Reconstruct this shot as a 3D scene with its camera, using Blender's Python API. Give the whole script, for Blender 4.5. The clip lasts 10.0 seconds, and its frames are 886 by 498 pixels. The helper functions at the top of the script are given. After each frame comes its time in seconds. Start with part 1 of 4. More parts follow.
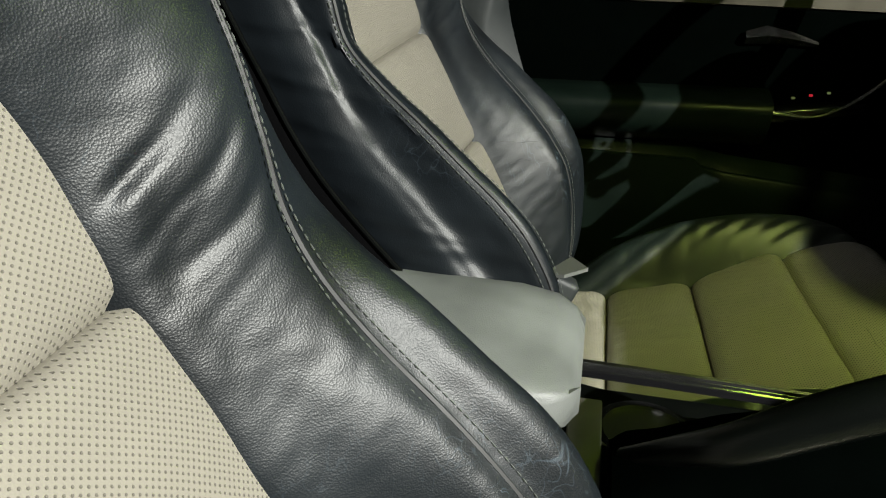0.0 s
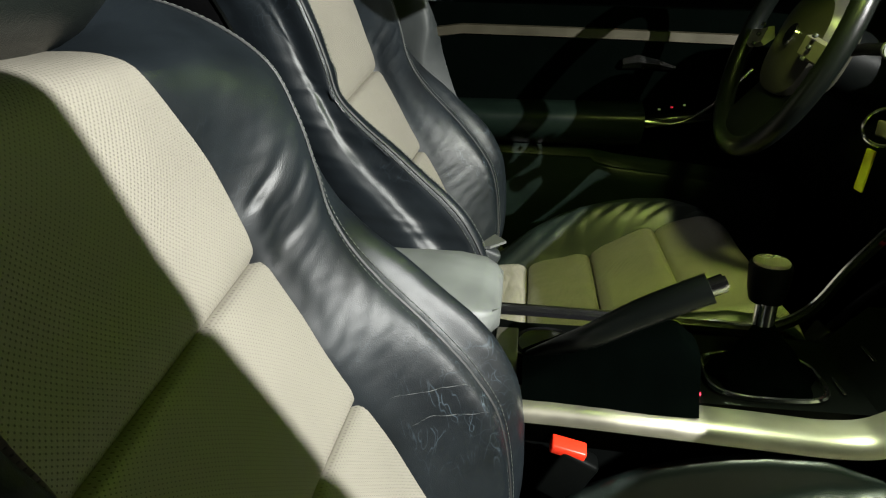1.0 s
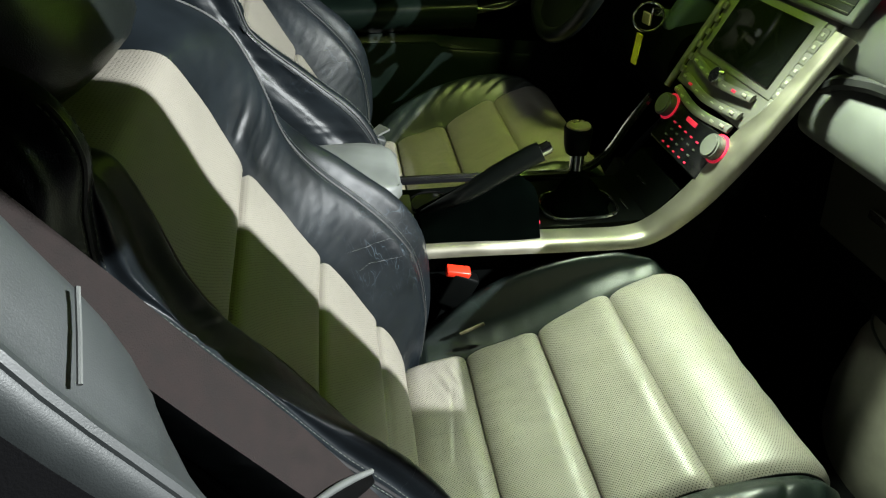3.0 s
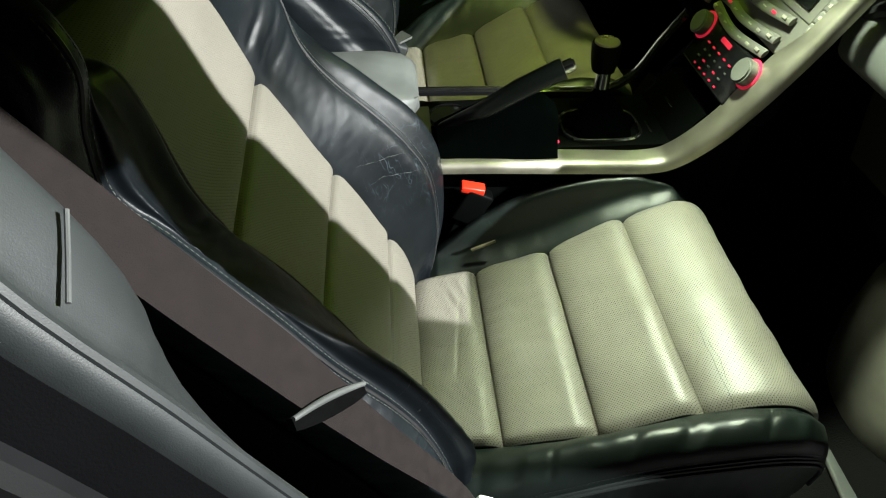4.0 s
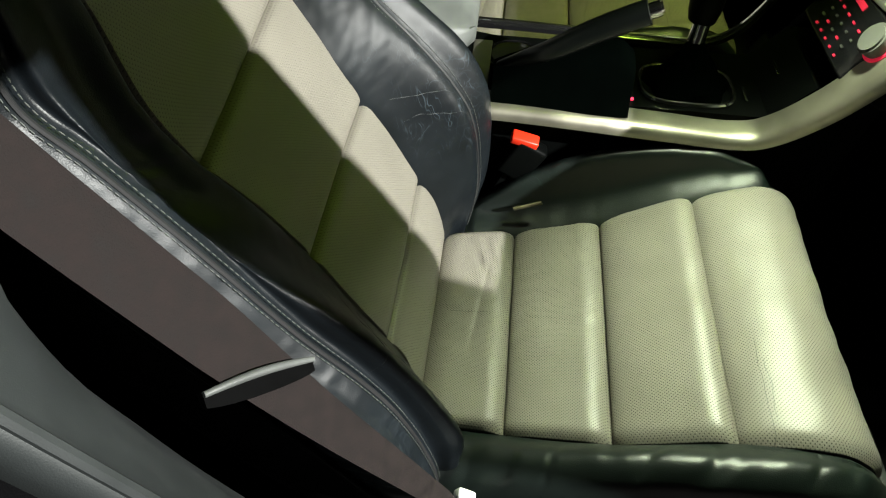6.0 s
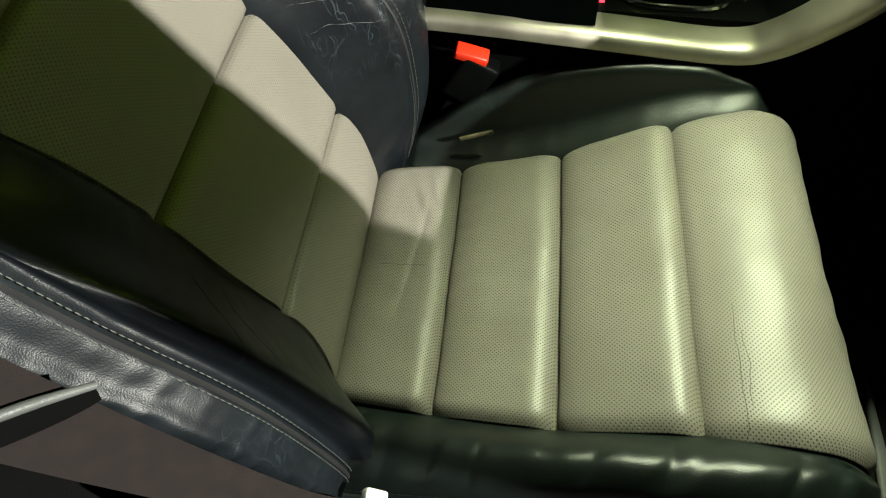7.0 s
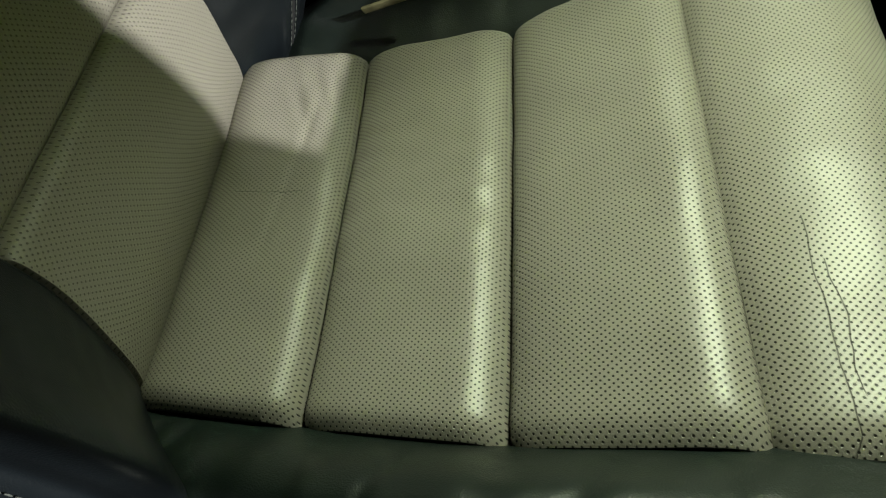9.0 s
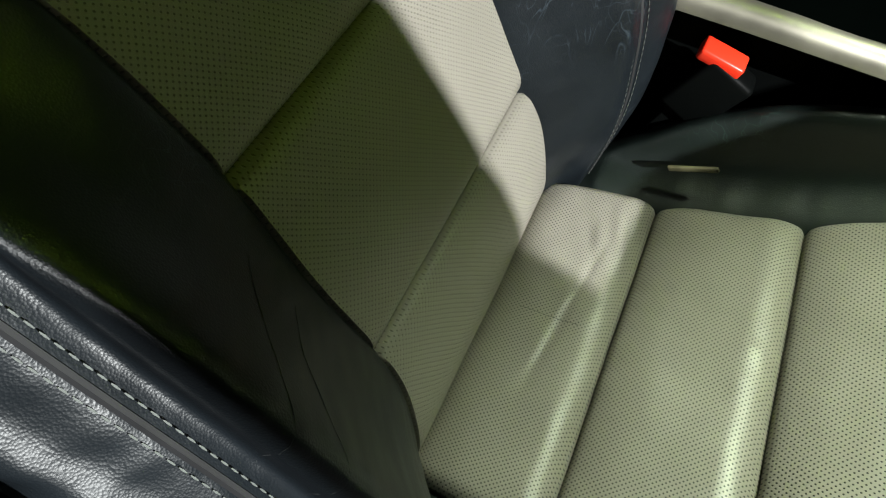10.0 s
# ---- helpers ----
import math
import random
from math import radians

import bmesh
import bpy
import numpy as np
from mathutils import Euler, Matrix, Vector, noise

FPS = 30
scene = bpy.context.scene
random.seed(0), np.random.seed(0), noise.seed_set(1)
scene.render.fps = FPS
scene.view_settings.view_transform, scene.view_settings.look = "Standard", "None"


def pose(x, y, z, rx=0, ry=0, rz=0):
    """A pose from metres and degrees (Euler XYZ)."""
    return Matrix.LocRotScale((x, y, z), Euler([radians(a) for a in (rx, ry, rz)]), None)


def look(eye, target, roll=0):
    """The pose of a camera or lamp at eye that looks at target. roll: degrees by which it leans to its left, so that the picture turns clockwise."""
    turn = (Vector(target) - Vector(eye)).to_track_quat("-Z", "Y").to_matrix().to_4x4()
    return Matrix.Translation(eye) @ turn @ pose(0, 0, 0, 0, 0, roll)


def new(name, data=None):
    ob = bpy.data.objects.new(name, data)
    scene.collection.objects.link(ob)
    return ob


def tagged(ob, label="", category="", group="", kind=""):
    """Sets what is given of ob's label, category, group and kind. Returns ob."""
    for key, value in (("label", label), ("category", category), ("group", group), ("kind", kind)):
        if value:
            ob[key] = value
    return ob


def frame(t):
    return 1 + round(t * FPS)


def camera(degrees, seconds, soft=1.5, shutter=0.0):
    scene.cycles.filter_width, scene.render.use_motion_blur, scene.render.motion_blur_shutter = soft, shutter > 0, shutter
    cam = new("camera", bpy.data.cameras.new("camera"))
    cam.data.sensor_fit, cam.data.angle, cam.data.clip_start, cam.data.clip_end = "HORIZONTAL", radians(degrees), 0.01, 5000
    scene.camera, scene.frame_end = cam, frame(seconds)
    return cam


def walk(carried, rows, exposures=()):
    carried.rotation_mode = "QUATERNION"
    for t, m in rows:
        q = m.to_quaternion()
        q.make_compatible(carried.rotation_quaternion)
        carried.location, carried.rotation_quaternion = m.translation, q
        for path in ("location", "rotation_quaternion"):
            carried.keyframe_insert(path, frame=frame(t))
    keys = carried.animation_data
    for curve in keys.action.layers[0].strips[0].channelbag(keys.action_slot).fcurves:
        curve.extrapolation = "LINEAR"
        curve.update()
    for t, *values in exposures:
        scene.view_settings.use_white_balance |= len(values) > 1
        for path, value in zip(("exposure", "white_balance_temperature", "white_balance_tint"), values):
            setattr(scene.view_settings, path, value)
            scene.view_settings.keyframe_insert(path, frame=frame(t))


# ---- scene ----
cam = camera(68.0, 10.0, soft=1.15)
PATH = [
    (0, (0.018, -0.106, 1.009), (-0.397, 1.695, 0.245), 0.7),
    (0.3, (0.032, -0.15, 1.013), (-0.415, 1.645, 0.254), 0.3),
    (0.5, (0.053, -0.201, 1.032), (-0.378, 1.59, 0.253), 0.6),
    (1, (0.045, -0.377, 1.101), (-0.187, 1.452, 0.326), 0.1),
    (1.5, (0.029, -0.52, 1.14), (-0.056, 1.322, 0.365), -0.3),
    (2, (-0.027, -0.545, 1.176), (0.057, 1.298, 0.404), -0.2),
    (2.5, (-0.038, -0.606, 1.209), (0.184, 1.168, 0.313), -0.4),
    (3, (-0.044, -0.628, 1.257), (0.198, 0.998, 0.118), 0.0),
    (4.5, (0.007, -0.617, 1.275), (0.039, 0.829, -0.107), 1.1),
    (4.8, (0.021, -0.592, 1.26), (-0.009, 0.853, -0.122), 1.3),
    (5, (0.031, -0.56, 1.242), (-0.023, 0.895, -0.13), 1.7),
    (6.5, (0.089, -0.505, 1.2), (-0.024, 0.684, -0.404), 1.7),
    (7, (0.142, -0.396, 1.133), (0.039, 0.704, -0.534), 1.2),
    (7.5, (0.201, -0.304, 1.017), (0.134, 0.812, -0.641), 2.2),
    (8, (0.213, -0.32, 0.943), (0.158, 0.798, -0.715), 1.6),
    (8.3, (0.227, -0.317, 0.904), (0.184, 0.803, -0.752), 1.8),
    (8.5, (0.229, -0.313, 0.89), (0.199, 0.794, -0.775), 2.1),
    (9, (0.199, -0.289, 0.873), (0.165, 0.801, -0.804), 2.3),
    (9.5, (0.126, -0.276, 0.902), (-0.054, 0.846, -0.744), 4.4),
    (10, (0.069, -0.272, 0.973), (-0.342, 0.751, -0.695), 3.3),
]
# seconds, stops, kelvin, tint
EXPOSURES = [(0, 0.08, 6750, 7), (0.5, 0.15, 6900, 7), (1.5, 0.4, 6300, 7), (3, 0.42, 6250, 7), (4.5, 0.3, 6500, 7), (6.5, 0.12, 6800, 6), (7.5, -0.28, 7100, 4), (8.5, -0.46, 6900, 3), (9, -0.38, 6700, 5), (9.5, 0.0, 6250, 8), (10, 0.08, 6350, 8)]
walk(cam, [(t, look(eye, target, roll)) for t, eye, target, roll in PATH], EXPOSURES)

# ---- world and light ----
world = bpy.data.worlds.new("night")
scene.world = world
world.use_nodes = True
world.node_tree.nodes["Background"].inputs[0].default_value = (0.55, 0.7, 0.6, 1)
world.node_tree.nodes["Background"].inputs[1].default_value = 0.0006
WORK_LAMP = (1.45, -0.66, 1.78)


def lamp(name, kind, m, power, colour, **more):
    data = bpy.data.lights.new(name, kind)
    data.energy, data.color = power, colour
    for key, value in more.items():
        setattr(data, key, value)
    ob = new(name, data)
    ob.matrix_world = m
    return ob


lamp("work_light", "POINT", pose(*WORK_LAMP), 460, (0.965, 0.975, 0.955), shadow_soft_size=0.008)
DOME = (0.40, 0.355, 1.315)
MAP_GREEN = (0.88, 1.0, 0.75)
lamp("map_light_passenger", "SPOT", look((0.40, 0.30, 1.30), (0.46, -0.12, 0.55)), 72, MAP_GREEN, spot_size=radians(73), spot_blend=1.0, shadow_soft_size=0.035)
lamp("map_light_driver", "SPOT", look((0.40, 0.41, 1.30), (0.22, 0.78, 0.60)), 12, (0.88, 1.0, 0.30), spot_size=radians(66), spot_blend=1.0, shadow_soft_size=0.035)


# ---- materials ----
def material(name, colour, rough=0.5, metal=0.0, grain=0.0, grain_size=0.002, vary=0.15, vary_size=0.05, spec=0.5, coat=0.0, glow=0.0):
    """A surface with two scales of variation and a fine bump; sizes in metres."""
    m = bpy.data.materials.new(name)
    m.use_nodes = True
    nt = m.node_tree
    b = nt.nodes["Principled BSDF"]
    b.inputs["Roughness"].default_value, b.inputs["Metallic"].default_value = rough, metal
    b.inputs["Specular IOR Level"].default_value = spec
    b.inputs["Coat Weight"].default_value = coat
    b.inputs["Base Color"].default_value = (*colour, 1)
    if glow:
        b.inputs["Emission Color"].default_value = (*colour, 1)
        b.inputs["Emission Strength"].default_value = glow
    tc = nt.nodes.new("ShaderNodeTexCoord")
    if vary:
        n = nt.nodes.new("ShaderNodeTexNoise")
        n.inputs["Scale"].default_value, n.inputs["Detail"].default_value = 1 / vary_size, 5
        nt.links.new(tc.outputs["Object"], n.inputs["Vector"])
        r = nt.nodes.new("ShaderNodeMapRange")
        r.inputs["From Min"].default_value, r.inputs["From Max"].default_value = 0.3, 0.7
        r.inputs["To Min"].default_value, r.inputs["To Max"].default_value = 1 - vary, 1 + vary
        nt.links.new(n.outputs["Fac"], r.inputs["Value"])
        x = nt.nodes.new("ShaderNodeVectorMath")
        x.operation = "SCALE"
        x.inputs[0].default_value = colour
        nt.links.new(r.outputs[0], x.inputs["Scale"])
        nt.links.new(x.outputs[0], b.inputs["Base Color"])
        q = nt.nodes.new("ShaderNodeMapRange")
        q.inputs["From Min"].default_value, q.inputs["From Max"].default_value = 0.3, 0.7
        q.inputs["To Min"].default_value, q.inputs["To Max"].default_value = rough * 0.85, min(1, rough * 1.15)
        nt.links.new(n.outputs["Fac"], q.inputs["Value"])
        nt.links.new(q.outputs[0], b.inputs["Roughness"])
    if grain:
        g = nt.nodes.new("ShaderNodeTexNoise")
        g.inputs["Scale"].default_value, g.inputs["Detail"].default_value = 1 / grain_size, 3
        nt.links.new(tc.outputs["Object"], g.inputs["Vector"])
        bump = nt.nodes.new("ShaderNodeBump")
        bump.inputs["Strength"].default_value, bump.inputs["Distance"].default_value = grain, grain_size * 0.4
        nt.links.new(g.outputs["Fac"], bump.inputs["Height"])
        nt.links.new(bump.outputs["Normal"], b.inputs["Normal"])
    return m


def node(nt, kind, **values):
    n = nt.nodes.new(kind)
    for key, value in values.items():
        n.inputs[key.replace("_", " ")].default_value = value
    return n


def maths(nt, op, a, b=None):
    n = nt.nodes.new("ShaderNodeMath")
    n.operation = op
    for i, v in enumerate((a, b)):
        if v is None:
            continue
        if isinstance(v, (int, float)):
            n.inputs[i].default_value = v
        else:
            nt.links.new(v, n.inputs[i])
    return n.outputs[0]


def leather(name, colour, rough, pores=0.0, scuffs=0.0, crease=0.4, pitch=0.0042, spec=0.5, patch=0.17, dark=0.8, grain=0.12, cracks=0.0, frayed=False):
    """Leather: fine pebble grain, soft creases, pale scuffs; pores: punched holes on a staggered lattice, laid in the UV map (metres)."""
    m = bpy.data.materials.new(name)
    m.use_nodes = True
    nt = m.node_tree
    L = nt.links.new
    b = nt.nodes["Principled BSDF"]
    b.inputs["Specular IOR Level"].default_value = spec
    tc = nt.nodes.new("ShaderNodeTexCoord")
    big = node(nt, "ShaderNodeTexNoise", Scale=11.0, Detail=3.0, Roughness=0.45)
    L(tc.outputs["Object"], big.inputs["Vector"])
    tone = node(nt, "ShaderNodeMapRange", From_Min=0.0, From_Max=1.0, To_Min=1 - patch, To_Max=1 + patch)
    L(big.outputs["Fac"], tone.inputs["Value"])
    shade = tone.outputs[0]
    pebble = node(nt, "ShaderNodeTexVoronoi", Scale=900.0)
    L(tc.outputs["Object"], pebble.inputs["Vector"])
    fold = node(nt, "ShaderNodeTexNoise", Scale=38.0, Detail=4.0, Distortion=0.6)
    L(tc.outputs["Object"], fold.inputs["Vector"])
    height = maths(nt, "ADD", maths(nt, "MULTIPLY", pebble.outputs["Distance"], grain), maths(nt, "MULTIPLY", fold.outputs["Fac"], crease))
    colour_out = None
    if scuffs:
        warp = node(nt, "ShaderNodeTexNoise", Scale=14.0, Detail=3.0)
        L(tc.outputs["Object"], warp.inputs["Vector"])
        mixv = nt.nodes.new("ShaderNodeVectorMath")
        mixv.operation = "MULTIPLY_ADD"
        L(warp.outputs["Color"], mixv.inputs[0])
        mixv.inputs[1].default_value = (0.11, 0.11, 0.11)
        L(tc.outputs["Object"], mixv.inputs[2])
        crack = nt.nodes.new("ShaderNodeTexVoronoi")
        crack.feature = "DISTANCE_TO_EDGE"
        crack.inputs["Scale"].default_value = 58.0
        L(mixv.outputs[0], crack.inputs["Vector"])
        line = node(nt, "ShaderNodeMapRange", From_Min=0.0, From_Max=0.022, To_Min=1.0, To_Max=0.0)
        L(crack.outputs["Distance"], line.inputs["Value"])
        where = node(nt, "ShaderNodeTexNoise", Scale=7.0, Detail=2.0)
        L(tc.outputs["Object"], where.inputs["Vector"])
        mask = node(nt, "ShaderNodeMapRange", From_Min=0.53, From_Max=0.66, To_Min=0.0, To_Max=1.0)
        L(where.outputs["Fac"], mask.inputs["Value"])
        worn = maths(nt, "MULTIPLY", maths(nt, "MULTIPLY", line.outputs[0], mask.outputs[0]), scuffs)
        height = maths(nt, "ADD", height, maths(nt, "MULTIPLY", worn, 0.05))
        shade = maths(nt, "ADD", shade, maths(nt, "MULTIPLY", worn, 5.5))
    if frayed:
        # a scuffed patch beside the seam of the console bolster, worn through to the pale core
        far = nt.nodes.new("ShaderNodeVectorMath")
        far.operation = "DISTANCE"
        L(tc.outputs["Object"], far.inputs[0])
        far.inputs[1].default_value = (0.0, 0.195, 0.70)
        zone = node(nt, "ShaderNodeMapRange", From_Min=0.02, From_Max=0.10, To_Min=1.0, To_Max=0.0)
        L(far.outputs["Value"], zone.inputs["Value"])
        threads = None
        for scale, bend in ((30.0, 0.5), (52.0, 0.8)):
            drawn = nt.nodes.new("ShaderNodeVectorMath")
            drawn.operation = "MULTIPLY"
            L(tc.outputs["Object"], drawn.inputs[0])
            drawn.inputs[1].default_value = (1.0, 1.25, 0.4)
            hair = node(nt, "ShaderNodeTexNoise", Scale=scale, Detail=1.5, Distortion=bend)
            L(drawn.outputs[0], hair.inputs["Vector"])
            fine = node(nt, "ShaderNodeMapRange", From_Min=0.002, From_Max=0.009, To_Min=1.0, To_Max=0.0)
            L(maths(nt, "ABSOLUTE", maths(nt, "SUBTRACT", hair.outputs["Fac"], 0.5)), fine.inputs["Value"])
            threads = fine.outputs[0] if threads is None else maths(nt, "MAXIMUM", threads, fine.outputs[0])
        gaps = node(nt, "ShaderNodeTexNoise", Scale=42.0, Detail=2.0)
        L(tc.outputs["Object"], gaps.inputs["Vector"])
        kept = node(nt, "ShaderNodeMapRange", From_Min=0.47, From_Max=0.60, To_Min=0.0, To_Max=1.0)
        L(gaps.outputs["Fac"], kept.inputs["Value"])
        torn = maths(nt, "MULTIPLY", maths(nt, "MULTIPLY", threads, kept.outputs[0]), zone.outputs[0])
        shade = maths(nt, "ADD", shade, maths(nt, "MULTIPLY", torn, 6.0))
    hole = None
    if pores:
        sep = nt.nodes.new("ShaderNodeSeparateXYZ")
        L(tc.outputs["UV"], sep.inputs[0])
        d = []
        for shift in (0.0, 0.5):
            parts = []
            for axis, p in ((0, pitch), (1, pitch)):
                f = maths(nt, "FRACT", maths(nt, "ADD", maths(nt, "DIVIDE", sep.outputs[axis], p), shift))
                parts.append(maths(nt, "MULTIPLY", maths(nt, "SUBTRACT", f, 0.5), p))
            d.append(maths(nt, "SQRT", maths(nt, "ADD", maths(nt, "POWER", parts[0], 2.0), maths(nt, "POWER", parts[1], 2.0))))
        near = maths(nt, "MINIMUM", d[0], d[1])
        spot = node(nt, "ShaderNodeMapRange", From_Min=pores * 0.6, From_Max=pores * 1.15, To_Min=1.0, To_Max=0.0)
        L(near, spot.inputs["Value"])
        hole = spot.outputs[0]
        height = maths(nt, "SUBTRACT", height, maths(nt, "MULTIPLY", hole, 0.9))
        shade = maths(nt, "MULTIPLY", shade, maths(nt, "SUBTRACT", 1.0, maths(nt, "MULTIPLY", hole, dark)))
    if cracks:
        # two wandering splits along the worn crest of the front pad
        place = nt.nodes.new("ShaderNodeSeparateXYZ")
        L(tc.outputs["Object"], place.inputs[0])
        sway = node(nt, "ShaderNodeTexNoise", Scale=22.0, Detail=2.5, Roughness=0.5)
        L(tc.outputs["Object"], sway.inputs["Vector"])
        split = None
        for axis, at, wide, seed, start, end in CRACKS:
            off = maths(nt, "ABSOLUTE", maths(nt, "SUBTRACT", maths(nt, "ADD", place.outputs[axis], maths(nt, "MULTIPLY", maths(nt, "SUBTRACT", sway.outputs["Fac"], 0.5), wide)), at))
            thin = node(nt, "ShaderNodeMapRange", From_Min=0.0001, From_Max=0.0005, To_Min=1.0, To_Max=0.0)
            L(off, thin.inputs["Value"])
            patchy = node(nt, "ShaderNodeTexNoise", Scale=seed, Detail=1.0)
            L(tc.outputs["Object"], patchy.inputs["Vector"])
            some = node(nt, "ShaderNodeMapRange", From_Min=0.40, From_Max=0.46, To_Min=0.0, To_Max=1.0)
            L(patchy.outputs["Fac"], some.inputs["Value"])
            inside = maths(nt, "MULTIPLY", maths(nt, "GREATER_THAN", place.outputs[1 - axis], start), maths(nt, "LESS_THAN", place.outputs[1 - axis], end))
            one = maths(nt, "MULTIPLY", maths(nt, "MULTIPLY", thin.outputs[0], some.outputs[0]), inside)
            split = one if split is None else maths(nt, "MAXIMUM", split, one)
        height = maths(nt, "SUBTRACT", height, maths(nt, "MULTIPLY", split, 0.5))
        shade = maths(nt, "MULTIPLY", shade, maths(nt, "SUBTRACT", 1.0, maths(nt, "MULTIPLY", split, cracks)))
    tint = nt.nodes.new("ShaderNodeVectorMath")
    tint.operation = "SCALE"
    tint.inputs[0].default_value = colour
    L(shade, tint.inputs["Scale"])
    L(tint.outputs[0], b.inputs["Base Color"])
    gloss = node(nt, "ShaderNodeMapRange", From_Min=0.0, From_Max=1.0, To_Min=rough * 0.85, To_Max=rough * 1.15)
    L(big.outputs["Fac"], gloss.inputs["Value"])
    L(gloss.outputs[0], b.inputs["Roughness"])
    bump = node(nt, "ShaderNodeBump", Strength=0.6, Distance=0.0016)
    L(height, bump.inputs["Height"])
    L(bump.outputs["Normal"], b.inputs["Normal"])
    return m


# splits in the cushion: axis along which they lie across, place, sway, patchiness, span along the other axis
CRACKS = ((0, 0.390, 0.010, 9.0, -0.20, -0.06), (0, 0.397, 0.020, 19.0, -0.19, -0.09), (1, 0.010, 0.006, 2.0, 0.030, 0.082))
M_CREAM = leather("cream_perforated_leather", (0.222, 0.205, 0.174), 0.42, pores=0.00070, crease=0.45, pitch=0.0042, patch=0.2, dark=0.95, grain=0.08, cracks=0.7, spec=0.42)
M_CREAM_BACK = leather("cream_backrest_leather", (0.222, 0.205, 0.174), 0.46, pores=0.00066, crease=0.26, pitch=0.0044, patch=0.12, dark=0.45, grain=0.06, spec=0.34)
M_BLACK = leather("black_leather", (0.0066, 0.0088, 0.0110), 0.40, scuffs=0.4, crease=0.14, spec=0.28, patch=0.95, grain=0.11, frayed=True)
M_SEAT_BLACK = leather("black_cushion_leather", (0.0045, 0.0086, 0.0070), 0.42, scuffs=0.6, crease=0.45, spec=0.62, patch=0.6, grain=0.14)
M_PIPING = leather("piping_leather", (0.017, 0.022, 0.020), 0.38, crease=0.2, spec=0.6)
M_HEAD = leather("black_headrest_leather", (0.005, 0.0065, 0.006), 0.38, crease=0.7, spec=0.4, grain=0.2, patch=0.5)
M_GRIP = leather("black_grip_leather", (0.0025, 0.0033, 0.0028), 0.30, crease=0.3, spec=0.24)
M_LID = leather("grey_vinyl", (0.112, 0.118, 0.114), 0.5, crease=0.5, patch=1.1)
M_SCUFF = material("bare_leather_core", (0.075, 0.08, 0.08), 0.8, vary=0.4, vary_size=0.006)
M_THREAD = material("pale_thread", (0.078, 0.086, 0.078), 0.7, vary=0.2, vary_size=0.004)
# near-black for seams, and for shade in gaps and recesses
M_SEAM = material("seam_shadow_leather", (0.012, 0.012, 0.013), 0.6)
M_PLASTIC = material("black_plastic", (0.002, 0.0024, 0.0023), 0.45, grain=0.25, grain_size=0.0012, spec=0.045)
M_GLOSSY = material("gloss_black_plastic", (0.008, 0.008, 0.009), 0.15, vary=0.05)
M_CARPET = material("black_carpet", (0.008, 0.008, 0.008), 1.0, grain=0.9, grain_size=0.003, spec=0.1)
M_PILLAR = material("grey_trim_plastic", (0.0180, 0.0210, 0.0215), 0.55, grain=0.3, grain_size=0.001, vary=0.1)
M_DASH = material("grey_dash_vinyl", (0.115, 0.119, 0.113), 0.55, grain=0.35, grain_size=0.0014, vary=0.08)
M_ALU = material("champagne_metal_trim", (0.35, 0.33, 0.265), 0.42, metal=0.85, grain=0.08, grain_size=0.001, vary=0.14)
M_FACE = material("warm_grey_stack_plastic", (0.150, 0.145, 0.128), 0.42, grain=0.1, grain_size=0.001, vary=0.06)
M_CHROME = material("satin_chrome", (0.78, 0.78, 0.76), 0.16, metal=1.0, vary=0.03)
M_RED = material("red_plastic", (0.85, 0.035, 0.012), 0.35, vary=0.05)
M_YELLOW = material("yellow_plastic_tag", (0.85, 0.80, 0.02), 0.5, vary=0.05)
M_BELT = material("brown_grey_webbing", (0.0128, 0.0096, 0.0093), 0.85, grain=0.9, grain_size=0.0013, vary=0.3, vary_size=0.012, spec=0.15)
M_WHITE = material("white_print", (0.75, 0.75, 0.72), 0.5, vary=0.05)
M_REDGLOW = material("red_backlight", (1.0, 0.03, 0.09), 0.5, vary=0, glow=0.22)
M_DIAL = material("satin_grey_dial", (0.11, 0.11, 0.10), 0.4, grain=0.15, grain_size=0.001, vary=0.06)
M_DISPLAY = material("red_dot_display", (1.0, 0.01, 0.10), 0.5, vary=0, glow=1.3)
M_SCREEN = material("dark_screen_glass", (0.006, 0.007, 0.006), 0.08, vary=0)
M_LINER = material("dark_headliner", (0.02, 0.02, 0.02), 0.95, grain=0.4, grain_size=0.002)
# door blacks sunk below their own tone, in place of shade from the work light
M_DOOR = material("door_plastic_shade_black", (0.0005, 0.0009, 0.0007), 0.8, grain=0.2, grain_size=0.0012, spec=0.0)
M_ARM = material("dark_green_black_vinyl", (0.0032, 0.0062, 0.0046), 0.36, grain=0.2, grain_size=0.0012, spec=0.15)
M_STRIP = material("dull_gold_strip", (0.042, 0.037, 0.024), 0.38, metal=0.5, vary=0.1)
M_SHROUD = material("blue_grey_plastic", (0.038, 0.052, 0.060), 0.45, grain=0.2, grain_size=0.001)
M_TAG = material("aged_label", (0.09, 0.083, 0.04), 0.6, grain=0.3, grain_size=0.002, vary=0.3, vary_size=0.01)
M_LATCH = material("worn_black_nylon", (0.0014, 0.0014, 0.0015), 0.6, grain=0.3, grain_size=0.001, vary=0.2, vary_size=0.01, spec=0.03)
M_PRINT = material("dim_beige_print", (0.36, 0.345, 0.29), 0.5, vary=0.05)
M_RUBBER = material("black_rubber_seal", (0.006, 0.006, 0.0065), 0.6, grain=0.2, grain_size=0.001, spec=0.15)
M_PAINT = material("dark_car_paint", (0.004, 0.004, 0.005), 0.25, coat=0.2, vary=0.05, spec=0.2)
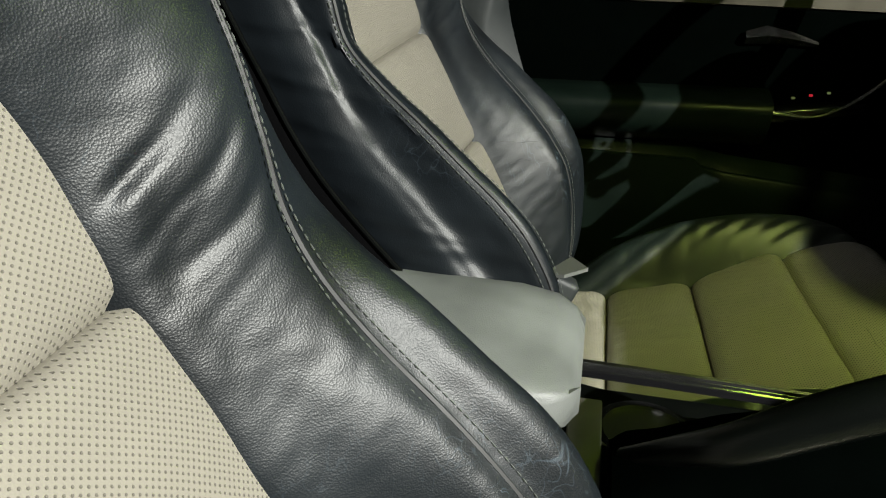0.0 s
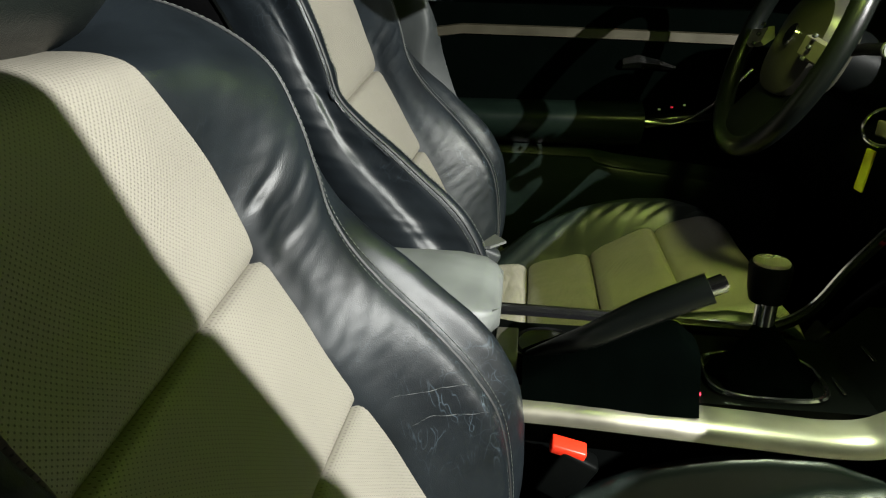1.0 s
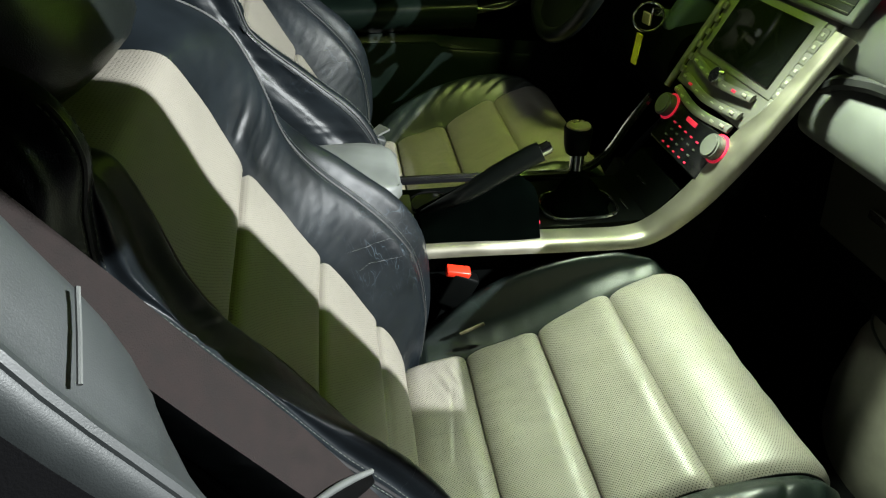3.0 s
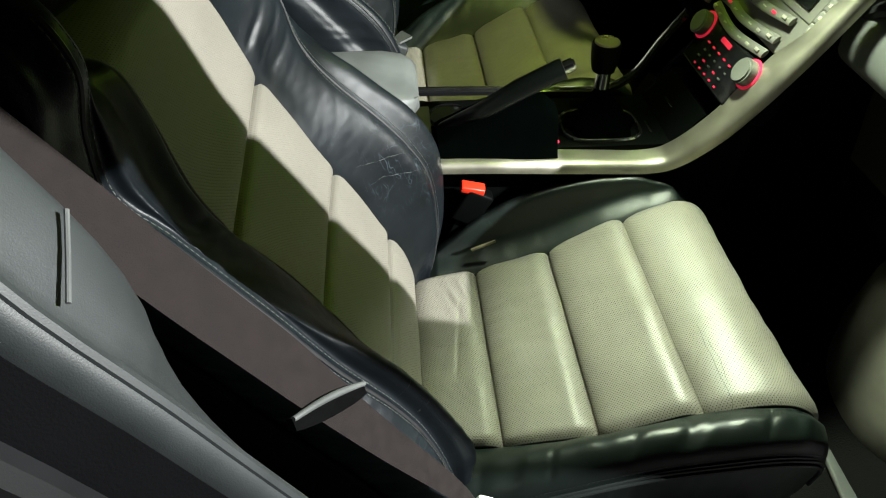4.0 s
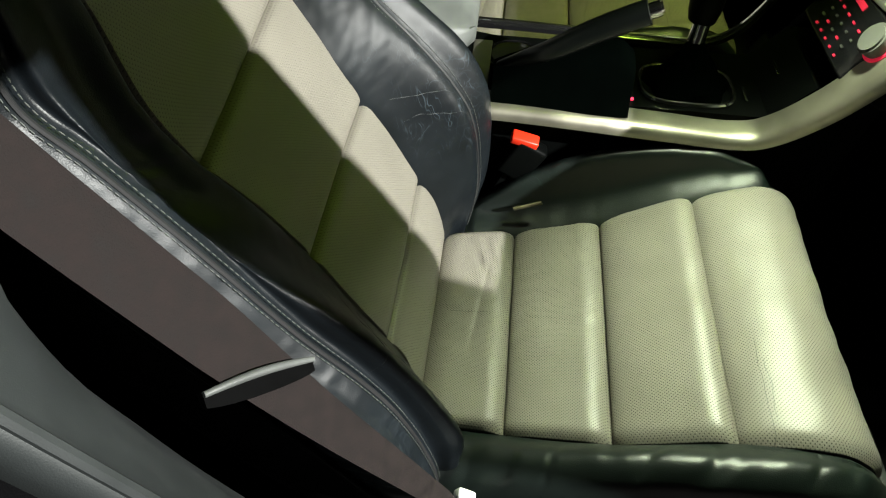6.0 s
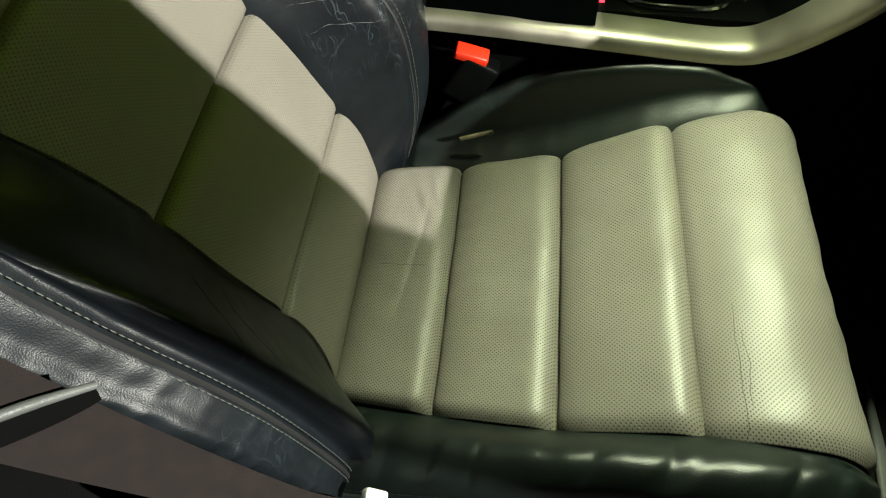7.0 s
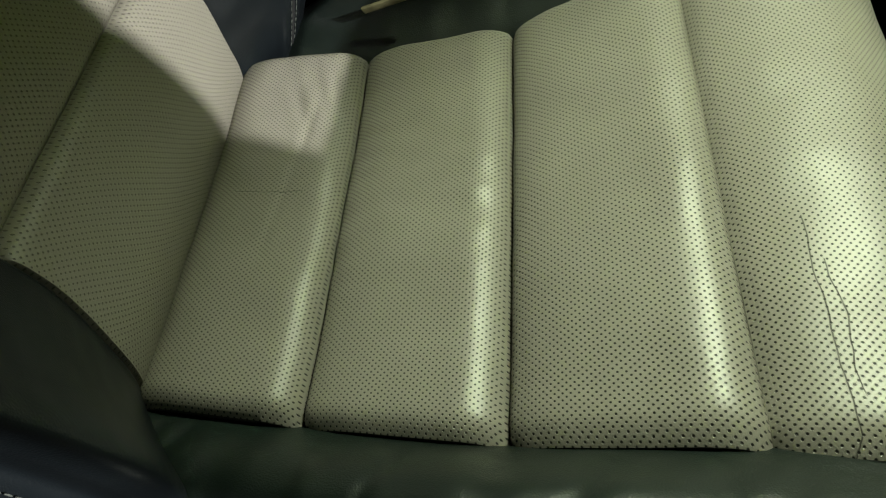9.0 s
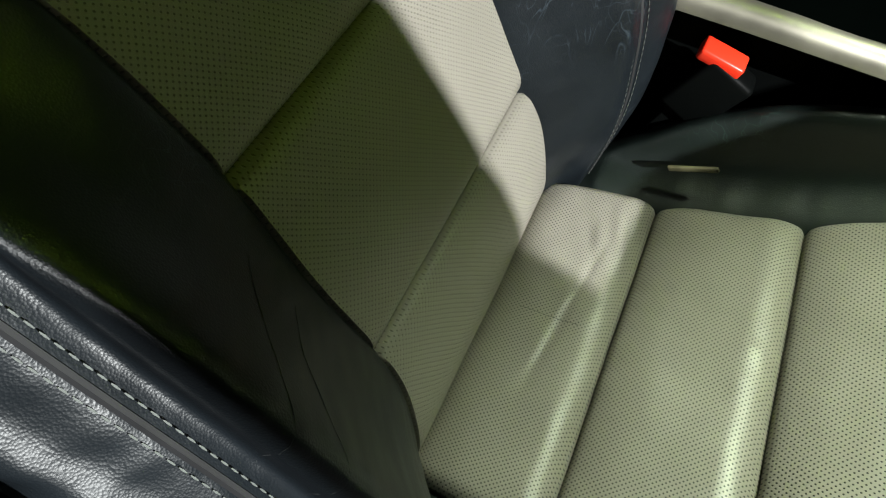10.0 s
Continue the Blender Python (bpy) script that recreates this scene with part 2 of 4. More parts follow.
M_GROUND = material("pinkish_concrete", (0.03, 0.024, 0.024), 0.9, grain=0.8, grain_size=0.01, vary=0.25, vary_size=0.2)
M_BAG = material("cream_vinyl", (0.36, 0.34, 0.28), 0.5, grain=0.2, grain_size=0.002)
M_CLOTH = material("black_cloth", (0.0025, 0.0025, 0.0028), 0.8, grain=0.5, grain_size=0.0016, spec=0.03)
M_HUB = material("dark_hub_plastic", (0.028, 0.027, 0.02), 0.35, grain=0.2, grain_size=0.0012)
M_GOLD = material("brass_knob_disc", (0.62, 0.55, 0.36), 0.3, metal=0.8)
M_LENS = material("lamp_lens", (0.60, 1.0, 0.06), 0.4, vary=0, glow=48.0)
M_GLASS = bpy.data.materials.new("window_glass")
M_GLASS.use_nodes = True
_t = M_GLASS.node_tree
_mix = _t.nodes.new("ShaderNodeMixShader")
_clear = _t.nodes.new("ShaderNodeBsdfTransparent")
_clear.inputs[0].default_value = (0.93, 0.96, 0.94, 1)
_shine = _t.nodes.new("ShaderNodeBsdfGlossy")
_shine.inputs["Roughness"].default_value = 0.02
_rim = _t.nodes.new("ShaderNodeFresnel")
_rim.inputs["IOR"].default_value = 1.2
_t.links.new(_rim.outputs[0], _mix.inputs[0])
_t.links.new(_clear.outputs[0], _mix.inputs[1])
_t.links.new(_shine.outputs[0], _mix.inputs[2])
_t.links.new(_mix.outputs[0], _t.nodes["Material Output"].inputs[0])


# ---- mesh helpers ----
def finish(name, bm, mat, parent=None, label="", sharp=38):
    me = bpy.data.meshes.new(name)
    bmesh.ops.recalc_face_normals(bm, faces=bm.faces)
    bm.to_mesh(me)
    bm.free()
    me.materials.append(mat)
    me.shade_smooth()
    me.set_sharp_from_angle(angle=radians(sharp))
    ob = new(name, me)
    ob.parent = parent
    if label:
        tagged(ob, label)
    return ob


def part(name, bm, mat, parent, label=""):
    return finish(name, bm, mat, parent, label)


def thing(name, label, category, at=(0, 0, 0), group="", kind=""):
    ob = new(name)
    ob.location = at
    ob.empty_display_size = 0.05
    return tagged(ob, label, category, group, kind)


def curve_at(table, x):
    """Smooth (monotone cubic) reading of a short table of (x, value...) rows."""
    if x <= table[0][0]:
        return np.array(table[0][1:], float)
    if x >= table[-1][0]:
        return np.array(table[-1][1:], float)
    for i in range(len(table) - 1):
        if x <= table[i + 1][0]:
            break
    p = [np.array(table[max(0, min(len(table) - 1, k))], float) for k in (i - 1, i, i + 1, i + 2)]
    h = p[2][0] - p[1][0]
    u = (x - p[1][0]) / h
    m1 = (p[2][1:] - p[0][1:]) / max(1e-6, p[2][0] - p[0][0]) * h
    m2 = (p[3][1:] - p[1][1:]) / max(1e-6, p[3][0] - p[1][0]) * h
    return (2 * u**3 - 3 * u**2 + 1) * p[1][1:] + (u**3 - 2 * u**2 + u) * m1 + (-2 * u**3 + 3 * u**2) * p[2][1:] + (u**3 - u**2) * m2


def spline(points, n=8, closed=False):
    """Catmull-Rom points through the given ones."""
    P = [np.array(p, float) for p in points]
    k = len(P)
    out = []
    for i in range(k if closed else k - 1):
        a, b, c, d = (P[(i + j) % k] if closed else P[max(0, min(k - 1, i + j))] for j in (-1, 0, 1, 2))
        for s in range(n):
            u = s / n
            out.append(0.5 * (2 * b + (c - a) * u + (2 * a - 5 * b + 4 * c - d) * u**2 + (3 * b - a - 3 * c + d) * u**3))
    if not closed:
        out.append(P[-1])
    return out


def loft(rings, caps=True, uvs=None):
    bm = bmesh.new()
    rows = [[bm.verts.new(p) for p in ring] for ring in rings]
    n = len(rows[0])
    for a, b in zip(rows, rows[1:]):
        for i in range(n):
            bm.faces.new((a[i], a[(i + 1) % n], b[(i + 1) % n], b[i]))
    if caps:
        bm.faces.new(rows[0])
        bm.faces.new(list(reversed(rows[-1])))
    return bm


def tube(points, r, n=10, flat=1.0):
    """A round rod along points; flat squashes it across."""
    P = [Vector(p) for p in points]
    rings = []
    side = None
    for i, p in enumerate(P):
        d = (P[min(i + 1, len(P) - 1)] - P[max(i - 1, 0)]).normalized()
        if side is None:
            side = d.orthogonal().normalized()
        side = (side - d * side.dot(d)).normalized()
        up = d.cross(side)
        rad = r(i / (len(P) - 1)) if callable(r) else r
        rings.append([p + side * math.cos(2 * math.pi * k / n) * rad + up * math.sin(2 * math.pi * k / n) * rad * flat for k in range(n)])
    return loft(rings)


def block(size, m=None, bevel=0.004, seg=3):
    bm = bmesh.new()
    bmesh.ops.create_cube(bm, size=1)
    for v in bm.verts:
        v.co = Vector((v.co.x * size[0], v.co.y * size[1], v.co.z * size[2]))
    if bevel:
        bmesh.ops.bevel(bm, geom=bm.edges[:], offset=min(bevel, min(size) * 0.45), segments=seg, profile=0.5, affect="EDGES")
    if m is not None:
        bm.transform(m)
    return bm


def disc(r, h, m=None, n=32, bevel=0.0015, r2=None):
    bm = bmesh.new()
    bmesh.ops.create_cone(bm, cap_ends=True, segments=n, radius1=r, radius2=r if r2 is None else r2, depth=h)
    if bevel:
        bmesh.ops.bevel(bm, geom=[e for e in bm.edges if len(e.link_faces) == 2 and e.calc_face_angle(0) > 0.8], offset=bevel, segments=2, affect="EDGES")
    if m is not None:
        bm.transform(m)
    return bm


def prism(outline, y0, y1, bevel=0.0, axis=1):
    """An outline in (x, z) carried along y (axis 1), or in (y, z) carried along x (axis 0)."""
    bm = bmesh.new()
    put = (lambda a, b, c: (a, c, b)) if axis == 1 else (lambda a, b, c: (c, a, b))
    A = [bm.verts.new(put(a, b, y0)) for a, b in outline]
    B = [bm.verts.new(put(a, b, y1)) for a, b in outline]
    n = len(A)
    for i in range(n):
        bm.faces.new((A[i], A[(i + 1) % n], B[(i + 1) % n], B[i]))
    bm.faces.new(A)
    bm.faces.new(list(reversed(B)))
    if bevel:
        bmesh.ops.bevel(bm, geom=[e for e in bm.edges if e.calc_face_angle(0) > 0.5], offset=bevel, segments=3, profile=0.5, affect="EDGES")
    return bm


def sheet(fn, nu, nv, thick, uv):
    """A padded panel: fn(u, v) -> (point, normal); the top is the grid, closed behind by thick."""
    bm = bmesh.new()
    lay = bm.loops.layers.uv.new("UVMap")
    top = [[bm.verts.new(fn(i / nu, j / nv)[0]) for j in range(nv + 1)] for i in range(nu + 1)]
    low = [[bm.verts.new(np.array(fn(i / nu, j / nv)[0]) - thick * np.array(fn(i / nu, j / nv)[1])) for j in range(nv + 1)] for i in range(nu + 1)]
    for i in range(nu):
        for j in range(nv):
            f = bm.faces.new((top[i][j], top[i + 1][j], top[i + 1][j + 1], top[i][j + 1]))
            for loop, (a, b) in zip(f.loops, ((i, j), (i + 1, j), (i + 1, j + 1), (i, j + 1))):
                loop[lay].uv = uv(a / nu, b / nv)
            bm.faces.new((low[i][j], low[i][j + 1], low[i + 1][j + 1], low[i + 1][j]))
    for i in range(nu):
        bm.faces.new((top[i][0], low[i][0], low[i + 1][0], top[i + 1][0]))
        bm.faces.new((top[i][nv], top[i + 1][nv], low[i + 1][nv], low[i][nv]))
    for j in range(nv):
        bm.faces.new((top[0][j], top[0][j + 1], low[0][j + 1], low[0][j]))
        bm.faces.new((top[nu][j], low[nu][j], low[nu][j + 1], top[nu][j + 1]))
    return bm


def stitches(points, length=0.0042, gap=0.0018, r=0.0006):
    """A row of short thread stitches along a line of points, as one mesh."""
    P = [Vector(p) for p in points]
    bm = bmesh.new()
    run, pos = 0.0, 0.0
    for a, b in zip(P, P[1:]):
        seg = (b - a).length
        d = (b - a).normalized()
        s1 = d.orthogonal().normalized()
        s2 = d.cross(s1)
        while pos < run + seg:
            p = a + d * (pos - run)
            q = p + d * length
            mid = [[bm.verts.new(c + (s1 * x + s2 * y) * w) for x, y in ((1, 0), (0, 1), (-1, 0), (0, -1))] for c, w in ((p, r * 0.5), ((p + q) / 2, r), (q, r * 0.5))]
            for A, B in zip(mid, mid[1:]):
                for k in range(4):
                    bm.faces.new((A[k], A[(k + 1) % 4], B[(k + 1) % 4], B[k]))
            pos += length + gap
        run += seg
    return bm


# ---- the seats ----
# backrest frame: s runs up the reclined back, o out of its face, y across
BACK_U, BACK_N = np.array((-0.463, 0, 0.886)), np.array((0.886, 0, 0.463))
BASE = np.array((0.0, 0.0, 0.47))


def back(s, y, o):
    return BASE + BACK_U * s + BACK_N * o + np.array((0, y - 0.028, 0))


# s, edge of the insert towards the console, edge towards the door, height of its face
INSERT = [(-0.04, 0.180, -0.128, -0.034), (0.0, 0.172, -0.122, 0.0), (0.038, 0.162, -0.118, 0.019), (0.085, 0.168, -0.108, 0.027), (0.12, 0.168, -0.105, 0.027), (0.195, 0.167, -0.109, 0.027), (0.273, 0.160, -0.107, 0.026), (0.33, 0.155, -0.112, 0.026), (0.37, 0.155, -0.118, 0.026), (0.435, 0.150, -0.134, 0.028), (0.47, 0.146, -0.142, 0.032), (0.50, 0.143, -0.143, 0.036), (0.53, 0.133, -0.140, 0.043), (0.56, 0.116, -0.136, 0.051), (0.60, 0.092, -0.136, 0.060), (0.615, 0.088, -0.136, 0.056), (0.63, 0.085, -0.137, 0.040), (0.645, 0.082, -0.138, 0.014), (0.66, 0.082, -0.138, -0.014), (0.69, 0.082, -0.138, -0.05)]
SEAMS_BACK = [-0.03, 0.122, 0.273, 0.433, 0.66]
SEAM_TILT = [0.0, 0.01, 0.0, 0.075, 0.0]
# s, seam y, seam o, outer crest y, outer crest o
WING = [(-0.06, 0.205, 0.0, 0.245, 0.0), (0.03, 0.215, 0.068, 0.256, 0.082), (0.10, 0.219, 0.100, 0.262, 0.122), (0.166, 0.220, 0.117, 0.264, 0.147), (0.22, 0.221, 0.113, 0.264, 0.150), (0.26, 0.221, 0.105, 0.264, 0.142), (0.30, 0.220, 0.095, 0.263, 0.127), (0.353, 0.218, 0.080, 0.262, 0.107), (0.40, 0.216, 0.073, 0.260, 0.087), (0.44, 0.216, 0.075, 0.259, 0.076), (0.48, 0.218, 0.086, 0.258, 0.074), (0.53, 0.222, 0.095, 0.258, 0.080), (0.58, 0.222, 0.096, 0.254, 0.080), (0.63, 0.212, 0.074, 0.242, 0.055), (0.675, 0.192, 0.036, 0.222, 0.018), (0.70, 0.165, 0.0, 0.19, -0.02)]
# the same for the bolster on the door side, which is worn flatter
WING_NEAR = [(-0.06, 0.195, 0.0, 0.228, 0.0), (0.0, 0.205, 0.046, 0.238, 0.040), (0.08, 0.209, 0.072, 0.246, 0.066), (0.16, 0.210, 0.084, 0.249, 0.078), (0.22, 0.210, 0.082, 0.249, 0.074), (0.30, 0.209, 0.068, 0.249, 0.055), (0.39, 0.208, 0.060, 0.248, 0.046), (0.455, 0.207, 0.053, 0.247, 0.038), (0.50, 0.207, 0.048, 0.246, 0.034), (0.55, 0.207, 0.041, 0.245, 0.026), (0.60, 0.208, 0.070, 0.246, 0.052), (0.637, 0.208, 0.102, 0.242, 0.082), (0.68, 0.190, 0.095, 0.222, 0.075), (0.71, 0.150, 0.050, 0.18, 0.035)]
# the driver's bolster beside the console, with its seam on the ridge
WING_DRIVER = [(s, cy + 0.026, max(co, oo), oy + 0.004, min(co, oo) - 0.026) for s, cy, co, oy, oo in WING]
# s, height of the door-side bolster where it meets the insert
PLUMP = [(-0.06, 0.03), (0.0, 0.07), (0.05, 0.098), (0.15, 0.106), (0.22, 0.102), (0.275, 0.089), (0.345, 0.065), (0.43, 0.036), (0.53, 0.045), (0.61, 0.072), (0.68, 0.068), (0.72, 0.03)]
# x, half width of the cushion insert, its height
CUSHION = [(-0.03, 0.155, 0.462), (0.0, 0.158, 0.468), (0.111, 0.168, 0.480), (0.234, 0.180, 0.510), (0.356, 0.190, 0.568), (0.44, 0.200, 0.588), (0.49, 0.206, 0.580), (0.52, 0.206, 0.545), (0.53, 0.206, 0.49), (0.525, 0.206, 0.42)]
SEAMS_CUSHION = [0.0, 0.111, 0.234, 0.356]
# x, crest y, crest z, outer y
ROLL = [(-0.05, 0.196, 0.45, 0.238), (0.02, 0.203, 0.478, 0.245), (0.09, 0.212, 0.508, 0.250), (0.153, 0.219, 0.540, 0.254), (0.268, 0.225, 0.584, 0.257), (0.36, 0.229, 0.598, 0.258), (0.42, 0.229, 0.600, 0.257), (0.465, 0.227, 0.590, 0.254), (0.495, 0.222, 0.568, 0.247), (0.515, 0.214, 0.535, 0.238), (0.525, 0.205, 0.485, 0.228)]
# the roll beside the console stands higher and further out
ROLL_FAR = [(-0.05, 0.200, 0.43, 0.240), (0.02, 0.212, 0.458, 0.250), (0.07, 0.221, 0.494, 0.257), (0.117, 0.226, 0.532, 0.261), (0.19, 0.230, 0.574, 0.264), (0.285, 0.232, 0.602, 0.266), (0.365, 0.233, 0.611, 0.267), (0.43, 0.232, 0.603, 0.266), (0.48, 0.228, 0.575, 0.260), (0.51, 0.222, 0.53, 0.250), (0.525, 0.215, 0.475, 0.240)]


def smooth01(x):
    x = max(0.0, min(1.0, x))
    return x * x * (3 - 2 * x)


def puff(v, rise=0.2, fall=0.12):
    """Height of a stuffed pad across its length, 0 at both seams."""
    return math.sqrt(max(0.0, 1 - (1 - min(1, v / rise)) ** 2)) * math.sqrt(max(0.0, 1 - (1 - min(1, (1 - v) / fall)) ** 2))


def build_seat(door_side):
    """door_side: the table of the bolster at -y."""
    seat = thing("car_seat", "worn car seat with cream perforated inserts and black leather bolsters", "car seat", group="front seats")
    backrest = part("backrest", loft([[back(s, y, o) for y, o in spline([(-w, -0.02), (-w, -0.09), (-w * 0.6, -0.115), (w * 0.6, -0.115), (w, -0.09), (w, -0.02), (0.1, -0.005), (-0.1, -0.005)], 4, True)]
                                      for s, w in ((-0.08, 0.16), (-0.05, 0.19), (0.1, 0.20), (0.3, 0.20), (0.5, 0.20), (0.62, 0.19), (0.665, 0.165))]), M_CLOTH, seat, "black cloth backrest shell")
    for k, (a, b) in enumerate(zip(SEAMS_BACK, SEAMS_BACK[1:])):
        def face(u, v, a=a, b=b, k=k):
            s = a + (b - a) * v
            far, near, o = curve_at(INSERT, s)
            y = near + (far - near) * u
            o += 0.011 * puff(v, 0.14, 0.10) - 0.004
            o -= 0.010 * max(0, (abs(2 * u - 1) - 0.95) / 0.05) ** 2
            s += (SEAM_TILT[k] * (1 - v) + SEAM_TILT[k + 1] * v) * (y - 0.028)
            o += 0.002 * noise.noise(Vector((y * 9, s * 12, 3.1)))
            return back(s, y, o), BACK_N
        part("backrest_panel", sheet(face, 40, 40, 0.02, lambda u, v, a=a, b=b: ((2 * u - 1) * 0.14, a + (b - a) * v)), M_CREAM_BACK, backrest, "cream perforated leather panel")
    for side in (1, -1):
        table = WING if side > 0 else door_side
        worn = side < 0 and door_side is WING_NEAR
        rings, crest1, crest2, pipe, marks = [], [], [], [], []
        for i in range(241):
            s = -0.06 + 0.76 * i / 240
            far, near, edge = curve_at(INSERT, s)
            w, edge = (far, edge + 0.003) if side > 0 else (-near, edge + 0.003)
            cy, co, oy, oo = curve_at(table, s)
            deep = 0.0006 + 0.0060 * math.exp(-((s - 0.466) / 0.030) ** 2) + 0.0006 * math.exp(-((s - 0.20) / 0.10) ** 2)

            def fold(y):
                """Puffed leather between sharp creases that run slantwise from the insert to the seam."""
                if not w < y < oy:
                    return 0.0
                q = s - 0.75 * (y - w) + 0.012 * noise.noise(Vector((s * 11, y * 17, 2.0 * side)))
                puffs = 1.5 * abs(noise.noise(Vector((q * 36, y * 5, 4.0 * side)))) + 0.35 * abs(noise.noise(Vector((q * 95, y * 9, 9.0 * side)))) - 0.45
                ease = min(1, (y - w) / 0.012) * (1.0 if y < cy - 0.012 else max(0.10, min(1, (cy - y + 0.002) / 0.014)) if y < cy + 0.014 else 0.25) * min(1, (oy - y) / 0.01)
                return deep * puffs * ease + 0.0005 * noise.noise(Vector((s * 90, y * 60, 1.0)))

            prof = [(w - 0.018, edge - 0.03), (w - 0.006, edge - 0.001), (w + (cy - w) * 0.3, edge + (co - edge) * 0.38), (w + (cy - w) * 0.6, edge + (co - edge) * 0.70), (cy - 0.008, co - 0.003), (cy + 0.010, co + (oo - co) * 0.22), (cy + (oy - cy) * 0.65, co + (oo - co) * 0.80), (oy, oo - 0.002), (oy + 0.006, oo - 0.02), (oy + 0.002, oo * 0.4 - 0.02), (oy - 0.02, -0.085), (w + 0.01, -0.095), (w - 0.012, -0.06)]
            if worn:
                ci = curve_at(PLUMP, s)[0]
                prof[2:4] = [(w + 0.006, edge + 0.010), (w + (0.186 - w) * 0.55, edge + (ci - edge) * 0.55), (0.186, ci), ((0.186 + cy) / 2, (ci + co) / 2 + 0.004)]
            ring = spline(prof, 7, True)
            pucker = lambda y, o: (0.0065 * smooth01((0.5 - s) / 0.2) if worn else 0.004) * abs(noise.noise(Vector((s * 42 + o * 26, o * 9, 0.5)))) if side < 0 and y > cy + 0.012 else 0.0
            rings.append([back(s, side * (y - pucker(y, o)), o + (fold(y) if o > -0.02 else 0.0)) for y, o in ring])
            marks.append((s, w, cy, [(y, o + fold(y)) for y, o in ring[7:42] if w - 0.004 < y < cy]))
            if 12 < i < 231:
                crest1.append(back(s, side * (cy + 0.001), co + 0.0012))
                crest2.append(back(s, side * (cy + 0.011), co + (oo - co) * 0.24 + 0.0012))
                pipe.append(back(s, side * (cy + 0.006), co + (oo - co) * 0.12 - 0.0006))
        lip = lambda q: 0.35 if table is not WING_DRIVER else 0.30 + 0.55 * smooth01((0.42 - q) / 0.36)
        shell = part("side_shell", loft([[back(q, side * yy, oo2) for yy, oo2 in ((y1 + 0.0075, o1 * lip(q) - 0.012), (y1 + 0.010, o1 * (lip(q) - 0.05) - 0.022), (y1 + 0.006, -0.06), (y1 - 0.01, -0.108), (y1 - 0.05, -0.118), (y1 - 0.05, -0.03))] for q, (y1, o1) in ((-0.06 + 0.74 * m / 40, curve_at(table, -0.06 + 0.74 * m / 40)[2:4]) for m in range(41))]), M_CLOTH, backrest, "matt black side of the seat shell")
        part("shell_edge", tube([back(q, side * (y1 + 0.0095), o1 * lip(q) - 0.014) for q, (y1, o1) in ((-0.06 + 0.74 * m / 40, curve_at(table, -0.06 + 0.74 * m / 40)[2:4]) for m in range(41))], 0.0022, 8), M_PLASTIC, shell)
        wing = part("bolster", loft(rings), M_BLACK, backrest, "black creased leather bolster")
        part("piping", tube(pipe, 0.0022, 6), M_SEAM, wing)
        for a, b in ((0.255, 0.205), (0.222, 0.165)):
            line = []
            for q in range(25):
                u = 0.2 + 0.78 * q / 24
                at = a + (b - a) * u ** 1.6
                m, w, cy, row = marks[round((at + 0.06) / 0.76 * 240)]
                y = w + (cy - w) * u
                o = np.interp(y, [r[0] for r in row], [r[1] for r in row])
                line.append(back(at + 0.005 * noise.noise(Vector((u * 6, a * 50, 1.5))), side * y, o + 0.0001))
            part("scratch", tube(line, lambda u: 0.0005 * math.sin(math.pi * (0.05 + 0.95 * u)) * (0.6 + 0.4 * math.sin(u * 31)), 6, 0.5), M_SCUFF, wing, "long pale scratch")
        tagged(part("stitching", stitches(crest1), M_THREAD, wing, "pale double stitching"), kind="stuff")
        tagged(part("stitching", stitches(crest2), M_THREAD, wing, "pale double stitching"), kind="stuff")
    # cushion
    cushion = part("seat_base", prism([(-0.06, 0.43), (0.1, 0.44), (0.35, 0.52), (0.47, 0.54), (0.505, 0.50), (0.50, 0.33), (-0.06, 0.31)], -0.20, 0.20, 0.01), M_PLASTIC, seat, "black seat base")
    stops = SEAMS_CUSHION + [0.70]

    def run(v):
        """Point of the cushion's long profile: v in metres along x, past 0.49 it rolls down the front."""
        if v <= 0.44:
            w, z = curve_at(CUSHION, v)
            return v, w, z
        t = (v - 0.44) / 0.26
        ang = min(1.0, t * 1.9) * math.pi / 2
        x = 0.44 + 0.068 * math.sin(ang)
        z = 0.588 - 0.07 * (1 - math.cos(ang)) - max(0, t - 0.526) * 0.26
        return x, 0.200 + 0.004 * math.sin(ang), z

    for k, (a, b) in enumerate(zip(stops, stops[1:])):
        def face(u, v, a=a, b=b, k=k):
            x, w, z = run(a + (b - a) * v)
            x2, w2, z2 = run(a + (b - a) * v + 0.004)
            n = Vector((-(z2 - z), 0, x2 - x)).normalized()
            e = abs(2 * u - 1)
            h = 0.020 * puff(v, 0.34 if k < 3 else 0.36, 0.24 if k < 3 else 0.3) - 0.009
            h -= 0.010 * max(0, (e - 0.92) / 0.08) ** 2
            h -= 0.006 * (1 - e * e)
            y = (2 * u - 1) * w
            h += 0.0028 * noise.noise(Vector((y * 8, x * 14, 7.7 + k))) + 0.0013 * noise.noise(Vector((y * 30, x * 10, 1.7))) + 0.0006 * noise.noise(Vector((y * 46, x * 60, 4.2)))
            if k == 0:
                h += 0.0035 * math.exp(-((x - 0.082) / 0.022) ** 2 - ((y - 0.105) / 0.03) ** 2) * noise.noise(Vector((x * 95 + y * 30, y * 22, 3.3)))
                h -= 0.0022 * math.exp(-((x - 0.07 - 0.12 * (y - 0.03)) / 0.0035) ** 2) * smooth01((0.09 - abs(y - 0.02)) / 0.03) * 0.6
            if k == 1:
                h += 0.0016 * math.exp(-((y - 0.02) / 0.09) ** 2) * noise.noise(Vector((x * 22, y * 60, 6.1)))
